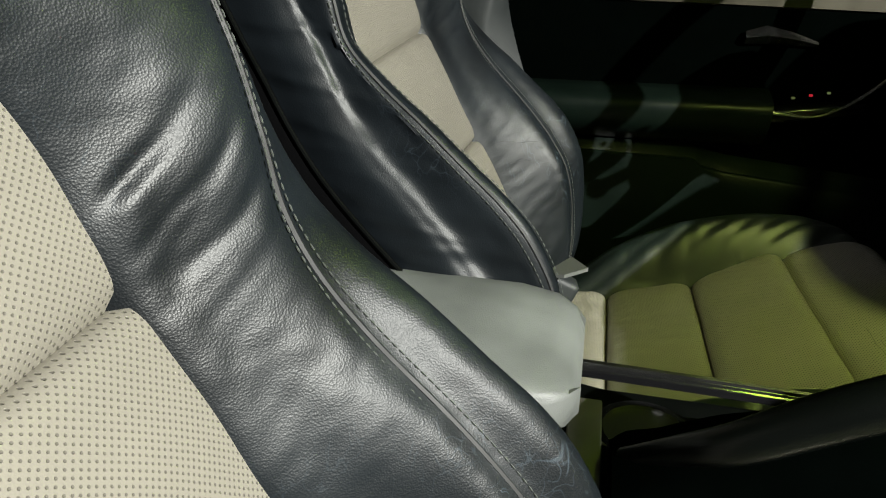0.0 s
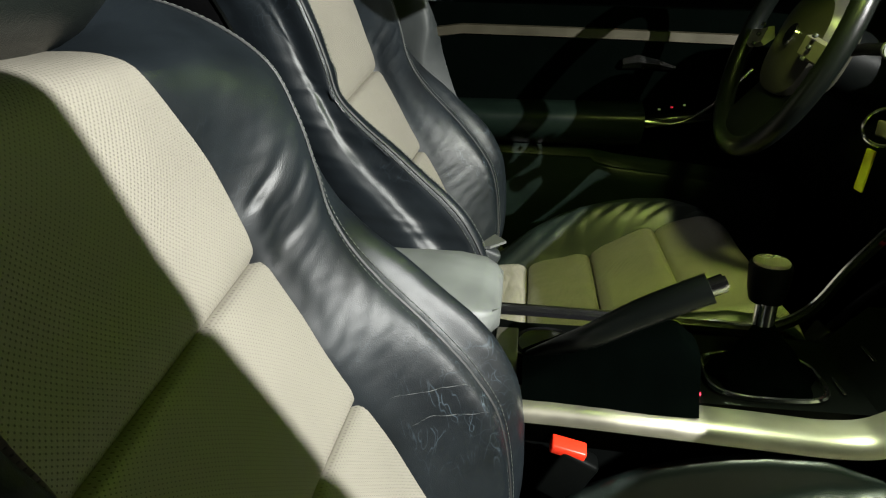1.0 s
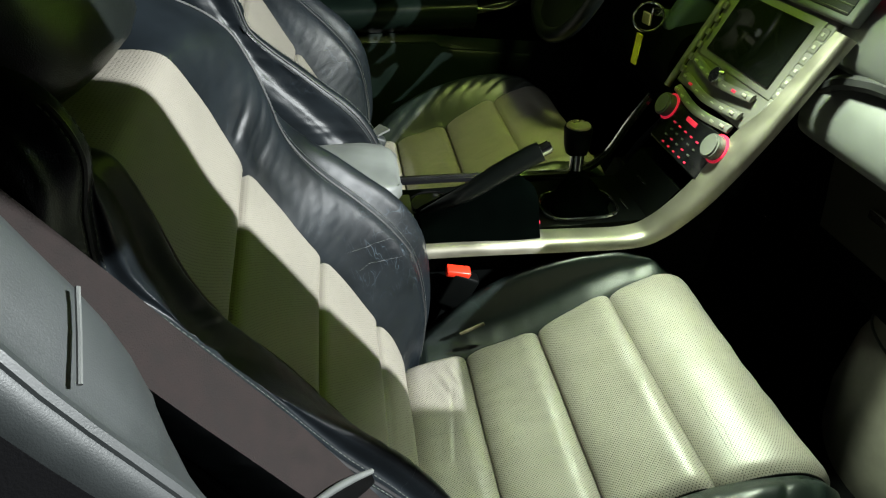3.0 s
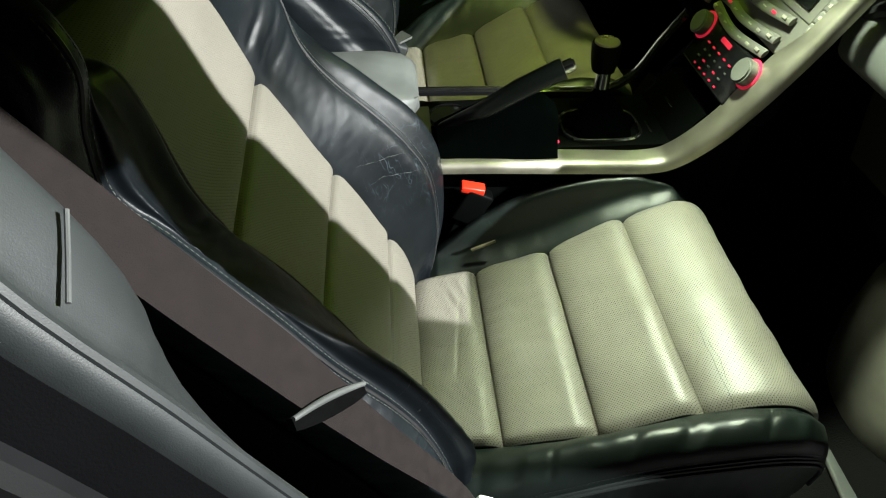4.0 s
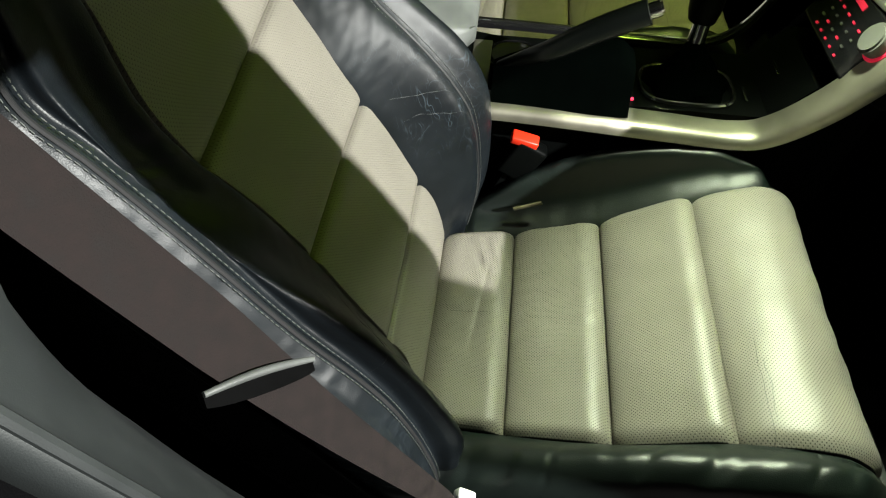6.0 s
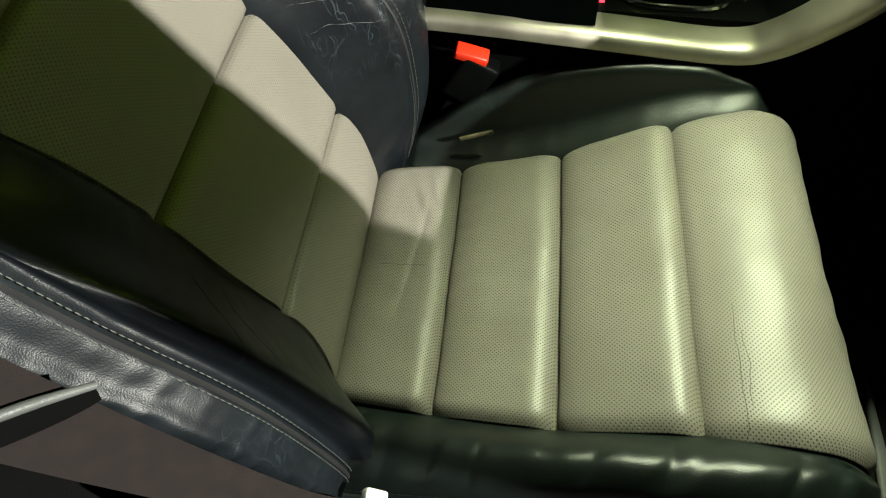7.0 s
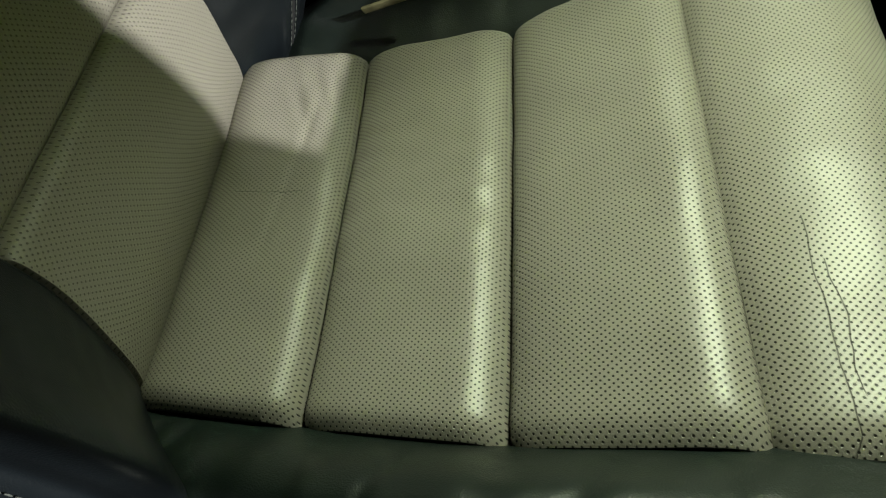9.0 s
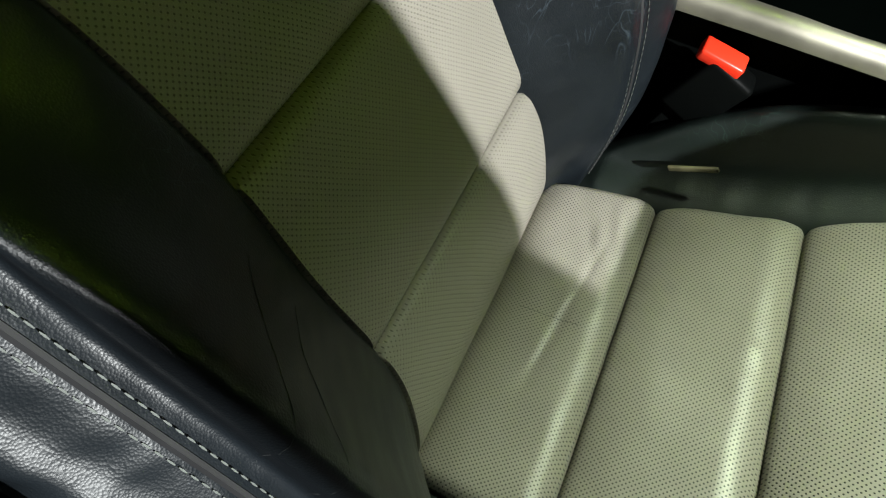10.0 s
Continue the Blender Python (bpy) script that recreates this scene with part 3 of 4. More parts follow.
            return np.array((x, y, z)) + np.array(n) * h, np.array(n)
        part("cushion_panel", sheet(face, 90 if k < 2 else 44, 40 if k < 3 else 60, 0.02, lambda u, v, a=a, b=b: ((2 * u - 1) * 0.185, a + (b - a) * v)), M_CREAM, cushion, "cream perforated leather panel")
    for side in (1, -1):
        steep = side > 0 and door_side is WING_NEAR
        rings, pipe, pipe2, s1, s2 = [], [], [], [], []
        for i in range(193):
            x = -0.05 + 0.575 * i / 192
            w, z = curve_at(CUSHION, x)
            cy, cz, oy = curve_at(ROLL_FAR if side > 0 else ROLL, x)
            z = min(z, cz - 0.004)
            wr = (0.0026 if side < 0 else 0.0036) * smooth01((x + 0.02) / 0.2) * (noise.noise(Vector((x * 30, 2.0 * side, 1.0))) + 0.12 * noise.noise(Vector((x * 85, 5.0 * side, 2.0))))

            def crinkle(y, zz):
                """Slanting creases in the worn top of the roll."""
                if side > 0 or not w + 0.006 < y < oy or zz < cz - 0.04:
                    return 0.0
                q = x + 0.55 * (y - w) + 0.010 * noise.noise(Vector((x * 14, y * 22, 6.0)))
                line = max(0.0, 1 - 4.5 * abs(noise.noise(Vector((q * 21, y * 5, 3.0)))))
                return -0.0030 * line ** 1.5 * smooth01((oy - y) / 0.02) + 0.0016 * noise.noise(Vector((q * 40, y * 26, 2.5)))

            prof = [(w - 0.014, z - 0.05), (w - 0.004, z - 0.012), ((w + (cy - w) * 0.72, z + (cz - z) * 0.26 + wr) if steep else (w + (cy - w) * 0.5, z + (cz - z) * 0.66 + wr)), (cy, cz + wr), (cy + (oy - cy) * 0.7, cz - (0.012 if side < 0 else 0.006)), (oy, cz - 0.036), (oy + 0.001, cz - 0.046), (oy - 0.006, 0.41), (oy - 0.016, 0.33), (w, 0.33), (w - 0.014, 0.37)]
            ruck = lambda y, zz: -0.0055 * max(0.0, 1 - 2.8 * abs(noise.noise(Vector((x * 16 - y * 30, y * 8, 8.8))))) * smooth01((x - 0.02) / 0.1) * smooth01((cy + 0.01 - y) / 0.02) if side > 0 and door_side is WING_DRIVER and w + 0.004 < y < cy + 0.01 and zz > z - 0.01 else 0.0
            tuck = lambda y, zz: 0.007 * abs(noise.noise(Vector((x * 30 + zz * 34, zz * 11, 5.5)))) * smooth01((cz - 0.05 - zz) / 0.02) if side < 0 and y > cy else 0.0
            rings.append([np.array((x, side * (y - tuck(y, zz)), zz + ruck(y, zz) + crinkle(y, zz))) for y, zz in spline(prof, 6, True)])
            pipe2.append(np.array((x, side * (oy + 0.002), cz - 0.050)))
            pipe.append(np.array((x, side * (oy + 0.001), cz - 0.041)))
            s1.append(np.array((x, side * (oy - 0.0005), cz - 0.030)))
            s2.append(np.array((x, side * (oy + 0.001), cz - 0.052)))
        roll = part("cushion_bolster", loft(rings), M_SEAT_BLACK, cushion, "black creased leather cushion bolster")
        for line in (pipe, pipe2):
            part("piping", tube(line, 0.0030, 8), M_PIPING, roll)
        tagged(part("stitching", stitches(s1), M_PIPING, roll, "dark stitching"), kind="stuff")
    skirt = part("valance", loft([[(x, y * w, z) for x, y in spline([(-0.06, -1), (0.2, -1.02), (0.45, -1.0), (0.50, -0.9), (0.505, 0), (0.50, 0.9), (0.45, 1.0), (0.2, 1.02), (-0.06, 1), (-0.08, 0)], 4, True)] for z, w in ((0.24, 0.235), (0.30, 0.252), (0.36, 0.258))]), M_PLASTIC, cushion, "black plastic seat valance")
    # headrest
    head = part("headrest", loft([[back(0.655 + h, w * (abs(math.cos(a)) ** 0.55) * math.copysign(1, math.cos(a)), 0.03 + d * (abs(math.sin(a)) ** 0.7) * math.copysign(1, math.sin(a))) for a in [2 * math.pi * q / 40 for q in range(40)]]
                                  for h, w, d in ((-0.012, 0.05, 0.02), (-0.008, 0.09, 0.038), (0.004, 0.115, 0.052), (0.03, 0.128, 0.060), (0.09, 0.132, 0.062), (0.15, 0.128, 0.056), (0.18, 0.115, 0.044), (0.195, 0.085, 0.028), (0.20, 0.05, 0.014))]), M_HEAD, seat, "black leather headrest")
    for y in (-0.06, 0.06):
        part("headrest_post", tube([back(0.60, y, 0.0), back(0.70, y, 0.02)], 0.006), M_CHROME, head)
    for i, (dy, ds) in enumerate(((0.045, 0.0), (0.062, 0.0))):
        part("emblem", block((0.003, 0.013, 0.028), Matrix.Translation(back(0.755, dy, 0.088)) @ pose(0, 0, 0, 0, -27.6, 0), 0.001), M_CHROME if i else M_PLASTIC, head, "plain metal tag")
    return seat


seat_passenger = build_seat(WING_NEAR)
seat_driver = build_seat(WING_DRIVER)
part("label_tag", block((0.045, 0.003, 0.008), pose(0.127, 0.188, 0.517, 20, -24, 0), 0.001), M_TAG, seat_passenger, "small pale yellow label tag")
seat_driver.matrix_world = pose(-0.05, 0.705, 0.065)

# ---- floor, sills, doors, roof ----
ground = finish("ground", prism([(-400, -0.3), (400, -0.3), (400, 0), (-400, 0)], -400, 400), M_GROUND)
tagged(ground, "pinkish grey concrete ground beside the car", "ground", kind="structure")
floor = tagged(finish("floor", prism([(-1.4, 0.16), (0.75, 0.16), (1.02, 0.42), (1.05, 0.46), (1.05, 0.40), (0.76, 0.12), (-1.4, 0.12)], -0.40, 1.12), M_CARPET), "black carpeted car floor", "floor", kind="structure")
roof = tagged(finish("ceiling", prism([(-1.6, 1.26), (-0.9, 1.37), (-0.2, 1.398), (0.33, 1.378), (0.36, 1.392), (-0.2, 1.432), (-0.9, 1.41), (-1.6, 1.30)], -0.29, 1.0), M_LINER), "dark headliner under the roof", "ceiling", kind="structure")


def flip(y):
    """The car's other side."""
    return 0.71 - y


# sills, pillars and roof rails on both sides
for tag, side in (("right", lambda y: y), ("left", flip)):
    sill = thing("sill_" + tag, "grey plastic door sill with a black rubber seal", "door sill", kind="structure")
    part("sill_cover", loft([[(x, side(y), z) for y, z in ((-0.33, 0.20), (-0.345, 0.335), (-0.36, 0.352), (-0.40, 0.350), (-0.425, 0.33), (-0.43, 0.20))] for x in (0.02, 0.2, 0.4, 0.8, 1.0)]), M_PILLAR, sill)
    part("door_seal", tube([(x, side(-0.433), 0.345) for x in (-0.3, 0.0, 0.4, 0.8, 1.0)], 0.010), M_RUBBER, sill)
    part("sill_panel", loft([[(x, side(y), z) for y, z in ((-0.43, 0.32), (-0.50, 0.30), (-0.53, 0.24), (-0.50, 0.16), (-0.43, 0.16))] for x in (-1.4, 0.0, 1.2)]), M_PAINT, sill)
    a_pillar = thing("pillar_front_" + tag, "sloping unseen windscreen pillar, its top widened to shade the seat", "pillar", kind="structure")
    # out of view; stepped width near the top shapes the shadow on the bolster
    part("pillar_trim", loft([[(x + dx, side(y + dy), z + dz) for dx, dy, dz in ((0, 0, 0), (-0.02, -0.04, 0.01), (-0.01, -w, d), (0.02, -w, 0.04), (0.03, -0.01, 0.03))]
                              for x, y, z, w, d in ((0.33, -0.28, 1.385, 0.145, 0.0), (0.488, -0.291, 1.309, 0.142, 0.012), (0.498, -0.292, 1.304, 0.107, 0.02), (0.60, -0.300, 1.25, 0.122, 0.02), (0.85, -0.322, 1.09, 0.129, 0.02), (1.06, -0.340, 0.955, 0.13, 0.02), (1.1, -0.345, 0.90, 0.13, 0.02))]), M_LINER, a_pillar)
    rail = tagged(finish("roof_rail_" + tag, loft([[(x, side(y + dy), z + dz) for dy, dz in ((0, 0), (-0.03, -0.03), (-0.12, -0.02), (-0.12, 0.03), (0, 0.04))] for x, y, z in ((-1.5, -0.28, 1.28), (-0.9, -0.285, 1.365), (-0.2, -0.285, 1.39), (0.36, -0.285, 1.375))]), M_LINER), "dark roof rail", "roof rail", kind="structure")

# the B-pillar by the passenger seat: one trim that widens downwards into the sill
# z, x of the inner edge, x of the ridge
POST = [(0.33, 0.10, 0.26), (0.40, 0.06, 0.20), (0.50, 0.0, 0.135), (0.60, -0.05, 0.075), (0.66, -0.085, 0.04), (0.74, -0.126, -0.012), (0.80, -0.150, -0.045), (0.86, -0.172, -0.076), (0.94, -0.178, -0.114), (0.99, -0.170, -0.137), (1.05, -0.182, -0.168), (1.12, -0.215, -0.20), (1.25, -0.27, -0.245), (1.37, -0.31, -0.28)]
for tag, side in (("right", lambda y: y), ("left", flip)):
    pillar = thing("pillar_middle_" + tag, "grey plastic door pillar trim with a ridge and a slot", "pillar", kind="structure")
    rings, ridge, seal, jamb = [], [], [], []
    for i in range(45):
        z = 0.33 + 1.04 * i / 44
        a, f = curve_at(POST, z)
        lean = 0.05 * smooth01((z - 1.05) / 0.32)
        rings.append([(xx, side(yy + lean), z) for xx, yy in spline([(a - 0.16, -0.36), (a - 0.06, -0.352), (a - 0.012, -0.350), (a + 0.004, -0.356), (a + (f - a) * 0.45, -0.381), (f - 0.012, -0.414), (f, -0.425), (f - 0.004, -0.435), (f - 0.02, -0.440), (f - 0.06, -0.442), (f - 0.10, -0.442), (a - 0.16, -0.442)], 3, True)])
        jamb.append([(xx, side(yy + lean), z) for xx, yy in ((f - 0.012, -0.443), (f - 0.03, -0.456), (f - 0.055, -0.474), (f - 0.09, -0.480), (a - 0.16, -0.480), (a - 0.16, -0.443))])
        ridge.append((f - 0.001, side(-0.4255 + lean), z))
        seal.append((f - 0.048, side(-0.468 + lean), z))
    part("pillar_cover", loft(rings), M_PILLAR, pillar)
    part("jamb", loft(jamb), M_CLOTH, pillar, "black door jamb")
    part("ridge", tube(ridge, 0.0045, 8), M_PILLAR, pillar)
    part("door_seal", tube(seal, 0.012, 8), M_RUBBER, pillar)
    part("slot", tube([(-0.1770, side(-0.364), 1.068), (-0.1735, side(-0.385), 1.057), (-0.1705, side(-0.406), 1.046)], 0.0014, 8), M_LID, pillar, "thin bright slot edge")

# rear of the cabin
rear_seat = thing("rear_bench", "dark rear bench seat in shadow", "rear seat")
part("seat_cushion", prism([(-1.35, 0.30), (-0.75, 0.30), (-0.72, 0.44), (-0.78, 0.48), (-1.35, 0.42)], -0.32, 1.03, 0.03), M_BLACK, rear_seat)
part("backrest", prism([(-1.30, 0.40), (-1.18, 0.42), (-1.38, 1.02), (-1.48, 1.02)], -0.32, 1.03, 0.03), M_BLACK, rear_seat)
tagged(finish("wall_rear", prism([(-1.62, 0.12), (-1.40, 0.12), (-1.55, 1.30), (-1.62, 1.30)], -0.42, 1.13), M_CLOTH), "dark rear bulkhead", "wall", kind="structure")
tagged(finish("wall_rear_side", prism([(-1.6, 0.14), (-0.335, 0.14), (-0.335, 1.36), (-0.9, 1.38), (-1.6, 1.3)], -0.46, -0.40), M_CLOTH), "closed rear door in shadow", "wall", kind="structure")
tagged(finish("wall_front", prism([(1.02, 0.12), (1.1, 0.12), (1.1, 0.95), (1.02, 0.95)], -0.42, 1.13), M_CARPET), "dark bulkhead behind the dashboard", "wall", kind="structure")

# driver's door
door = thing("driver_door", "closed black door with armrest, pocket and metal strip", "car door")
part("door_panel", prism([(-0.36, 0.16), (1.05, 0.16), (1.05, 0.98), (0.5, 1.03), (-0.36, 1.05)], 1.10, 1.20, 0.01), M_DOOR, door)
part("armrest", loft([[(x, y, z) for y, z in spline([(1.11, 0.84), (1.05, 0.835), (1.03, 0.82), (1.035, 0.79), (1.06, 0.765), (1.11, 0.75)], 3, True)] for x in (-0.30, -0.25, 0.0, 0.25, 0.29)]), M_ARM, door)
part("door_grab", tube(spline([(0.29, 1.04, 0.815), (0.36, 1.045, 0.812), (0.43, 1.06, 0.85), (0.50, 1.075, 0.92)], 6), 0.0035, 8), M_CHROME, door, "chrome pull edge")
part("switch_panel", block((0.14, 0.05, 0.02), pose(0.36, 1.075, 0.815, 0, -8, 0)), M_GLOSSY, door)
for x in (0.32, 0.345, 0.37):
    part("switch_mark", block((0.006, 0.004, 0.004), pose(x, 1.052, 0.838 + (x - 0.32) * 0.2)), M_REDGLOW if x == 0.345 else M_WHITE, door)
part("door_pocket", loft([[(x, y, z) for y, z in spline([(1.105, h + 0.005), (1.075, h), (1.065, h - 0.03), (1.07, 0.45), (1.105, 0.43)], 3, True)] for x, h in ((-0.2, 0.735), (0.19, 0.725), (0.2, 0.715), (0.24, 0.705), (0.45, 0.685), (0.6, 0.67))]), M_ARM, door)
part("trim_strip", loft([[(x, y, z + dz) for y, dz in ((1.105, 0.012), (1.093, 0.008), (1.093, -0.010), (1.105, -0.014))] for x, z in ((-0.20, 0.965), (-0.16, 0.985), (-0.10, 0.992), (0.2, 0.985), (0.5, 0.975))]), M_STRIP, door, "dull gold metal strip")
handle = part("door_handle", loft([[(x, 1.09 + dy, z + dz) for dy, dz in ((0, r), (-r, 0), (0, -r), (r, 0))] for x, z, r in ((0.24, 0.925, 0.010), (0.27, 0.93, 0.014), (0.31, 0.925, 0.010), (0.35, 0.917, 0.004))]), M_CHROME, door, "chrome inner door handle")
part("window_frame", tube(spline([(-0.34, 1.11, 1.05), (-0.25, 1.06, 1.30), (0.0, 1.01, 1.35), (0.4, 1.01, 1.33), (0.75, 1.04, 1.14), (1.0, 1.09, 1.0)], 6), 0.02, 8), M_RUBBER, door)
pane = part("window_pane", prism([(-0.33, 1.04), (-0.25, 1.30), (0.0, 1.35), (0.4, 1.33), (0.75, 1.14), (1.0, 0.99)], 1.12, 1.124), M_GLASS, door)

windscreen = tagged(finish("window_windscreen", loft([[(0.36, y, 1.394), (1.10, y, 0.975), (1.104, y, 0.979), (0.364, y, 1.398)] for y in (-0.30, 0.0, 0.355, 0.71, 1.01)]), M_GLASS), "clear raked windscreen", "windscreen", kind="structure")
windscreen.visible_shadow = False
pane.visible_shadow = False

lamp_body = thing("dome_lamp", "overhead map lamp between the sun visors, switched on", "lamp")
part("lamp_housing", block((0.12, 0.18, 0.056), pose(DOME[0] - 0.01, DOME[1], 1.348, 0, 4, 0), 0.008), M_LINER, lamp_body)
part("lamp_lens", block((0.05, 0.12, 0.006), pose(DOME[0], DOME[1], 1.317, 0, 4, 0), 0.002), M_LENS, lamp_body)

# ---- dashboard ----
dash = thing("dashboard", "grey moulded dashboard with glovebox and vents", "dashboard")
part("dash_top", prism(spline([(1.06, 0.94), (1.05, 0.985), (0.85, 1.035), (0.72, 1.045), (0.655, 1.02), (0.635, 0.97), (0.66, 0.93), (0.80, 0.90)], 4, True), -0.37, 1.09), M_DASH, dash, "pale grey dashboard top")
part("dash_face", prism(spline([(0.70, 0.935), (0.645, 0.915), (0.625, 0.87), (0.64, 0.83), (0.72, 0.80), (0.85, 0.85)], 4, True), -0.37, 0.215), M_DASH, dash, "pale grey dashboard face")
# solid dark rod in place of the shade inside the gap
part("dash_gap_shade", tube(spline([(0.648, 0.215, 0.885), (0.640, 0.19, 0.912), (0.640, 0.14, 0.934), (0.646, 0.04, 0.944), (0.65, -0.30, 0.945)], 6), 0.011, 8), M_SEAM, dash, "black rod drawn as the shaded gap across the dashboard")
# darker plastic than the dash: shade of the overhang put into the colour
glove = part("glovebox", prism(spline([(0.80, 0.825), (0.735, 0.805), (0.735, 0.75), (0.745, 0.69), (0.76, 0.61), (0.80, 0.59), (0.85, 0.80)], 4, True), -0.25, 0.235, 0.0), M_HUB, dash, "glovebox lid darkened for the shade under the dashboard")
part("glovebox_latch", block((0.012, 0.05, 0.016), pose(0.731, 0.10, 0.73), 0.003), M_CHROME, glove)
part("dash_underside", prism([(0.75, 0.66), (0.76, 0.57), (0.95, 0.52), (1.02, 0.60), (1.02, 0.92), (0.75, 0.90)], -0.37, 1.09, 0.01), M_PLASTIC, dash)
part("column_shroud", block((0.10, 0.05, 0.10), pose(0.625, 0.575, 0.905, 0, 30, 0), 0.02), M_SHROUD, dash, "blue-grey shroud beside the column")
def arch(x, w, h, thick):
    """One section of the hood: an arch over the instruments."""
    turn = [math.pi * q / 20 for q in range(21)]
    lift = 0.955 + (x - 0.60) * 0.1
    return [(x, 0.71 + w * math.cos(a), lift + h * math.sin(a)) for a in turn] + [(x, 0.71 + (w - thick) * math.cos(a), lift + (h - thick) * math.sin(a)) for a in reversed(turn)]


hood = part("instrument_hood", loft([arch(x, w, h, 0.008) for x, w, h in ((0.603, 0.165, 0.165), (0.66, 0.18, 0.165), (0.80, 0.19, 0.13))]), M_DASH, dash, "pale grey instrument hood")
part("hood_lining", loft([arch(x, w - 0.0082, h - 0.0082, 0.006) for x, w, h in ((0.598, 0.165, 0.165), (0.66, 0.18, 0.165), (0.80, 0.19, 0.13))]), M_PLASTIC, hood, "black hood lining")
part("instrument_face", prism([(0.70, 0.86), (0.72, 1.05), (0.74, 1.05), (0.74, 0.86)], 0.53, 0.89), M_GLOSSY, dash, "dark unlit instrument face")
part("lower_cover", prism(spline([(0.60, 0.90), (0.555, 0.86), (0.56, 0.80), (0.66, 0.66), (0.80, 0.62), (0.80, 0.88)], 4, True), 0.50, 1.08), M_PLASTIC, dash, "black cover under the column")

# ---- centre stack ----
STACK_O, STACK_U, STACK_N = Vector((0.521, 0, 0.79)), Vector((0.447, 0, 0.894)), Vector((-0.894, 0, 0.447))
STACK_M = Matrix(((0, 0.447, -0.894, 0.521), (-1, 0, 0, 0), (0, 0.894, 0.447, 0.79), (0, 0, 0, 1)))  # local x: towards the passenger, y: up the face, z: out of it


def on_stack(y, h, out=0.0):
    return STACK_M @ Matrix.Translation((-y, h, out))


stack = thing("centre_stack", "centre console stack with screen, buttons and two dials", "control panel")
part("stack_body", block((0.225, 0.29, 0.06), on_stack(0.335, 0.09, -0.052), 0.012), M_PLASTIC, stack)
part("stack_face", block((0.262, 0.195, 0.014), on_stack(0.331, 0.144, -0.014), 0.005), M_FACE, stack, "warm grey plastic panel")
# screen and its surround
part("screen", block((0.190, 0.102, 0.006), on_stack(0.332, 0.168, -0.004), 0.002), M_SCREEN, stack, "dark glossy screen")
part("screen_surround", block((0.225, 0.128, 0.008), on_stack(0.332, 0.168, -0.0085), 0.003), M_FACE, stack)
part("side_rail", tube([on_stack(0.462, h, 0.0).translation for h in (0.03, 0.13, 0.232)], 0.0065, 10), M_ALU, stack, "champagne metal rail")
for k in range(7):
    part("side_button", block((0.017, 0.0175, 0.006), on_stack(0.213, 0.100 + k * 0.019, -0.0085), 0.002), M_FACE, stack)
    part("button_mark", block((0.006, 0.005, 0.002), on_stack(0.213, 0.100 + k * 0.019, -0.0055), 0.0005), M_PRINT, stack)
    part("left_slat", block((0.010, 0.012, 0.006), on_stack(0.447, 0.07 + k * 0.024, 0.001), 0.002), M_ALU, stack)
for row, h in enumerate((0.095, 0.064, 0.040)):
    part("button_bar", tube(spline([on_stack(0.43, h, 0.0).translation, on_stack(0.340, h - 0.010, 0.004).translation, on_stack(0.245, h, 0.0).translation], 8), 0.0075, 10, 0.45), M_FACE, stack)
    for k in range(7):
        y = 0.422 - k * 0.027
        dip = -0.010 * (1 - ((y - 0.340) / 0.09) ** 2)
        part("button_mark", block((0.011, 0.0045, 0.003), on_stack(y, h + dip, 0.0055), 0.001), M_REDGLOW if (row, k) in ((1, 1), (0, 5)) else M_PRINT, stack)
part("volume_dial", disc(0.013, 0.014, on_stack(0.340, 0.093, 0.010)), M_CHROME, stack)
part("climate_panel", block((0.180, 0.080, 0.012), on_stack(0.326, -0.014, -0.002), 0.01), M_GLOSSY, stack, "black climate panel with red lit marks")
for i in range(4):
    for k in range(5):
        part("climate_mark", block((0.0075 if i % 2 else 0.0055, 0.0028, 0.002), on_stack(0.324 + (k - 2) * 0.021 + 0.004 * (i % 2), -0.044 + i * 0.0125, 0.0048), 0.0005), M_REDGLOW if i in (0, 3) or (i == 1 and k % 2) else M_DIAL, stack)
part("climate_display", block((0.034, 0.008, 0.002), on_stack(0.330, 0.012, 0.0048), 0.0005), M_REDGLOW, stack)
for y in (0.237, 0.411):
    dial = part("climate_dial", disc(0.020, 0.026, on_stack(y, 0.007, 0.010), 40, 0.003), M_DIAL, stack, "round grey dial with a red lit ring")
    part("dial_ring", disc(0.0238, 0.004, on_stack(y, 0.007, 0.004), 40, 0.001), M_REDGLOW, stack)
# vents above the screen
part("vent_surround", block((0.29, 0.075, 0.02), on_stack(0.310, 0.273, 0.0), 0.006), M_DASH, stack)
for c in (0.382, 0.236):
    # dark block, its colour replacing the shade behind the slats
    part("vent_recess", block((0.115, 0.058, 0.014), on_stack(c, 0.273, 0.0045), 0.003), M_SEAM, stack)
    for k in range(6):
        part("vent_slat", block((0.114, 0.0026, 0.010), on_stack(c, 0.247 + k * 0.0105, 0.0075) @ pose(0, 0, 0, -8), 0.001), M_HUB, stack)
    part("vent_tab", block((0.022, 0.008, 0.01), on_stack(c, 0.273, 0.014), 0.002), M_CHROME, stack)
part("hazard_button", block((0.014, 0.014, 0.006), on_stack(0.309, 0.262, 0.012), 0.002), M_RED, stack, "red hazard button")
part("hazard_mark", block((0.016, 0.010, 0.004), on_stack(0.309, 0.285, 0.012), 0.002), M_WHITE, stack)
display = thing("dash_display", "red glowing display in a hooded dashboard recess", "display")
part("display_hood", block((0.46, 0.05, 0.06), on_stack(0.20, 0.334, -0.04), 0.014), M_PLASTIC, display)
part("display_glass", block((0.11, 0.024, 0.004), on_stack(0.245, 0.327, -0.008), 0.001), M_DISPLAY, display, "glowing red bar")

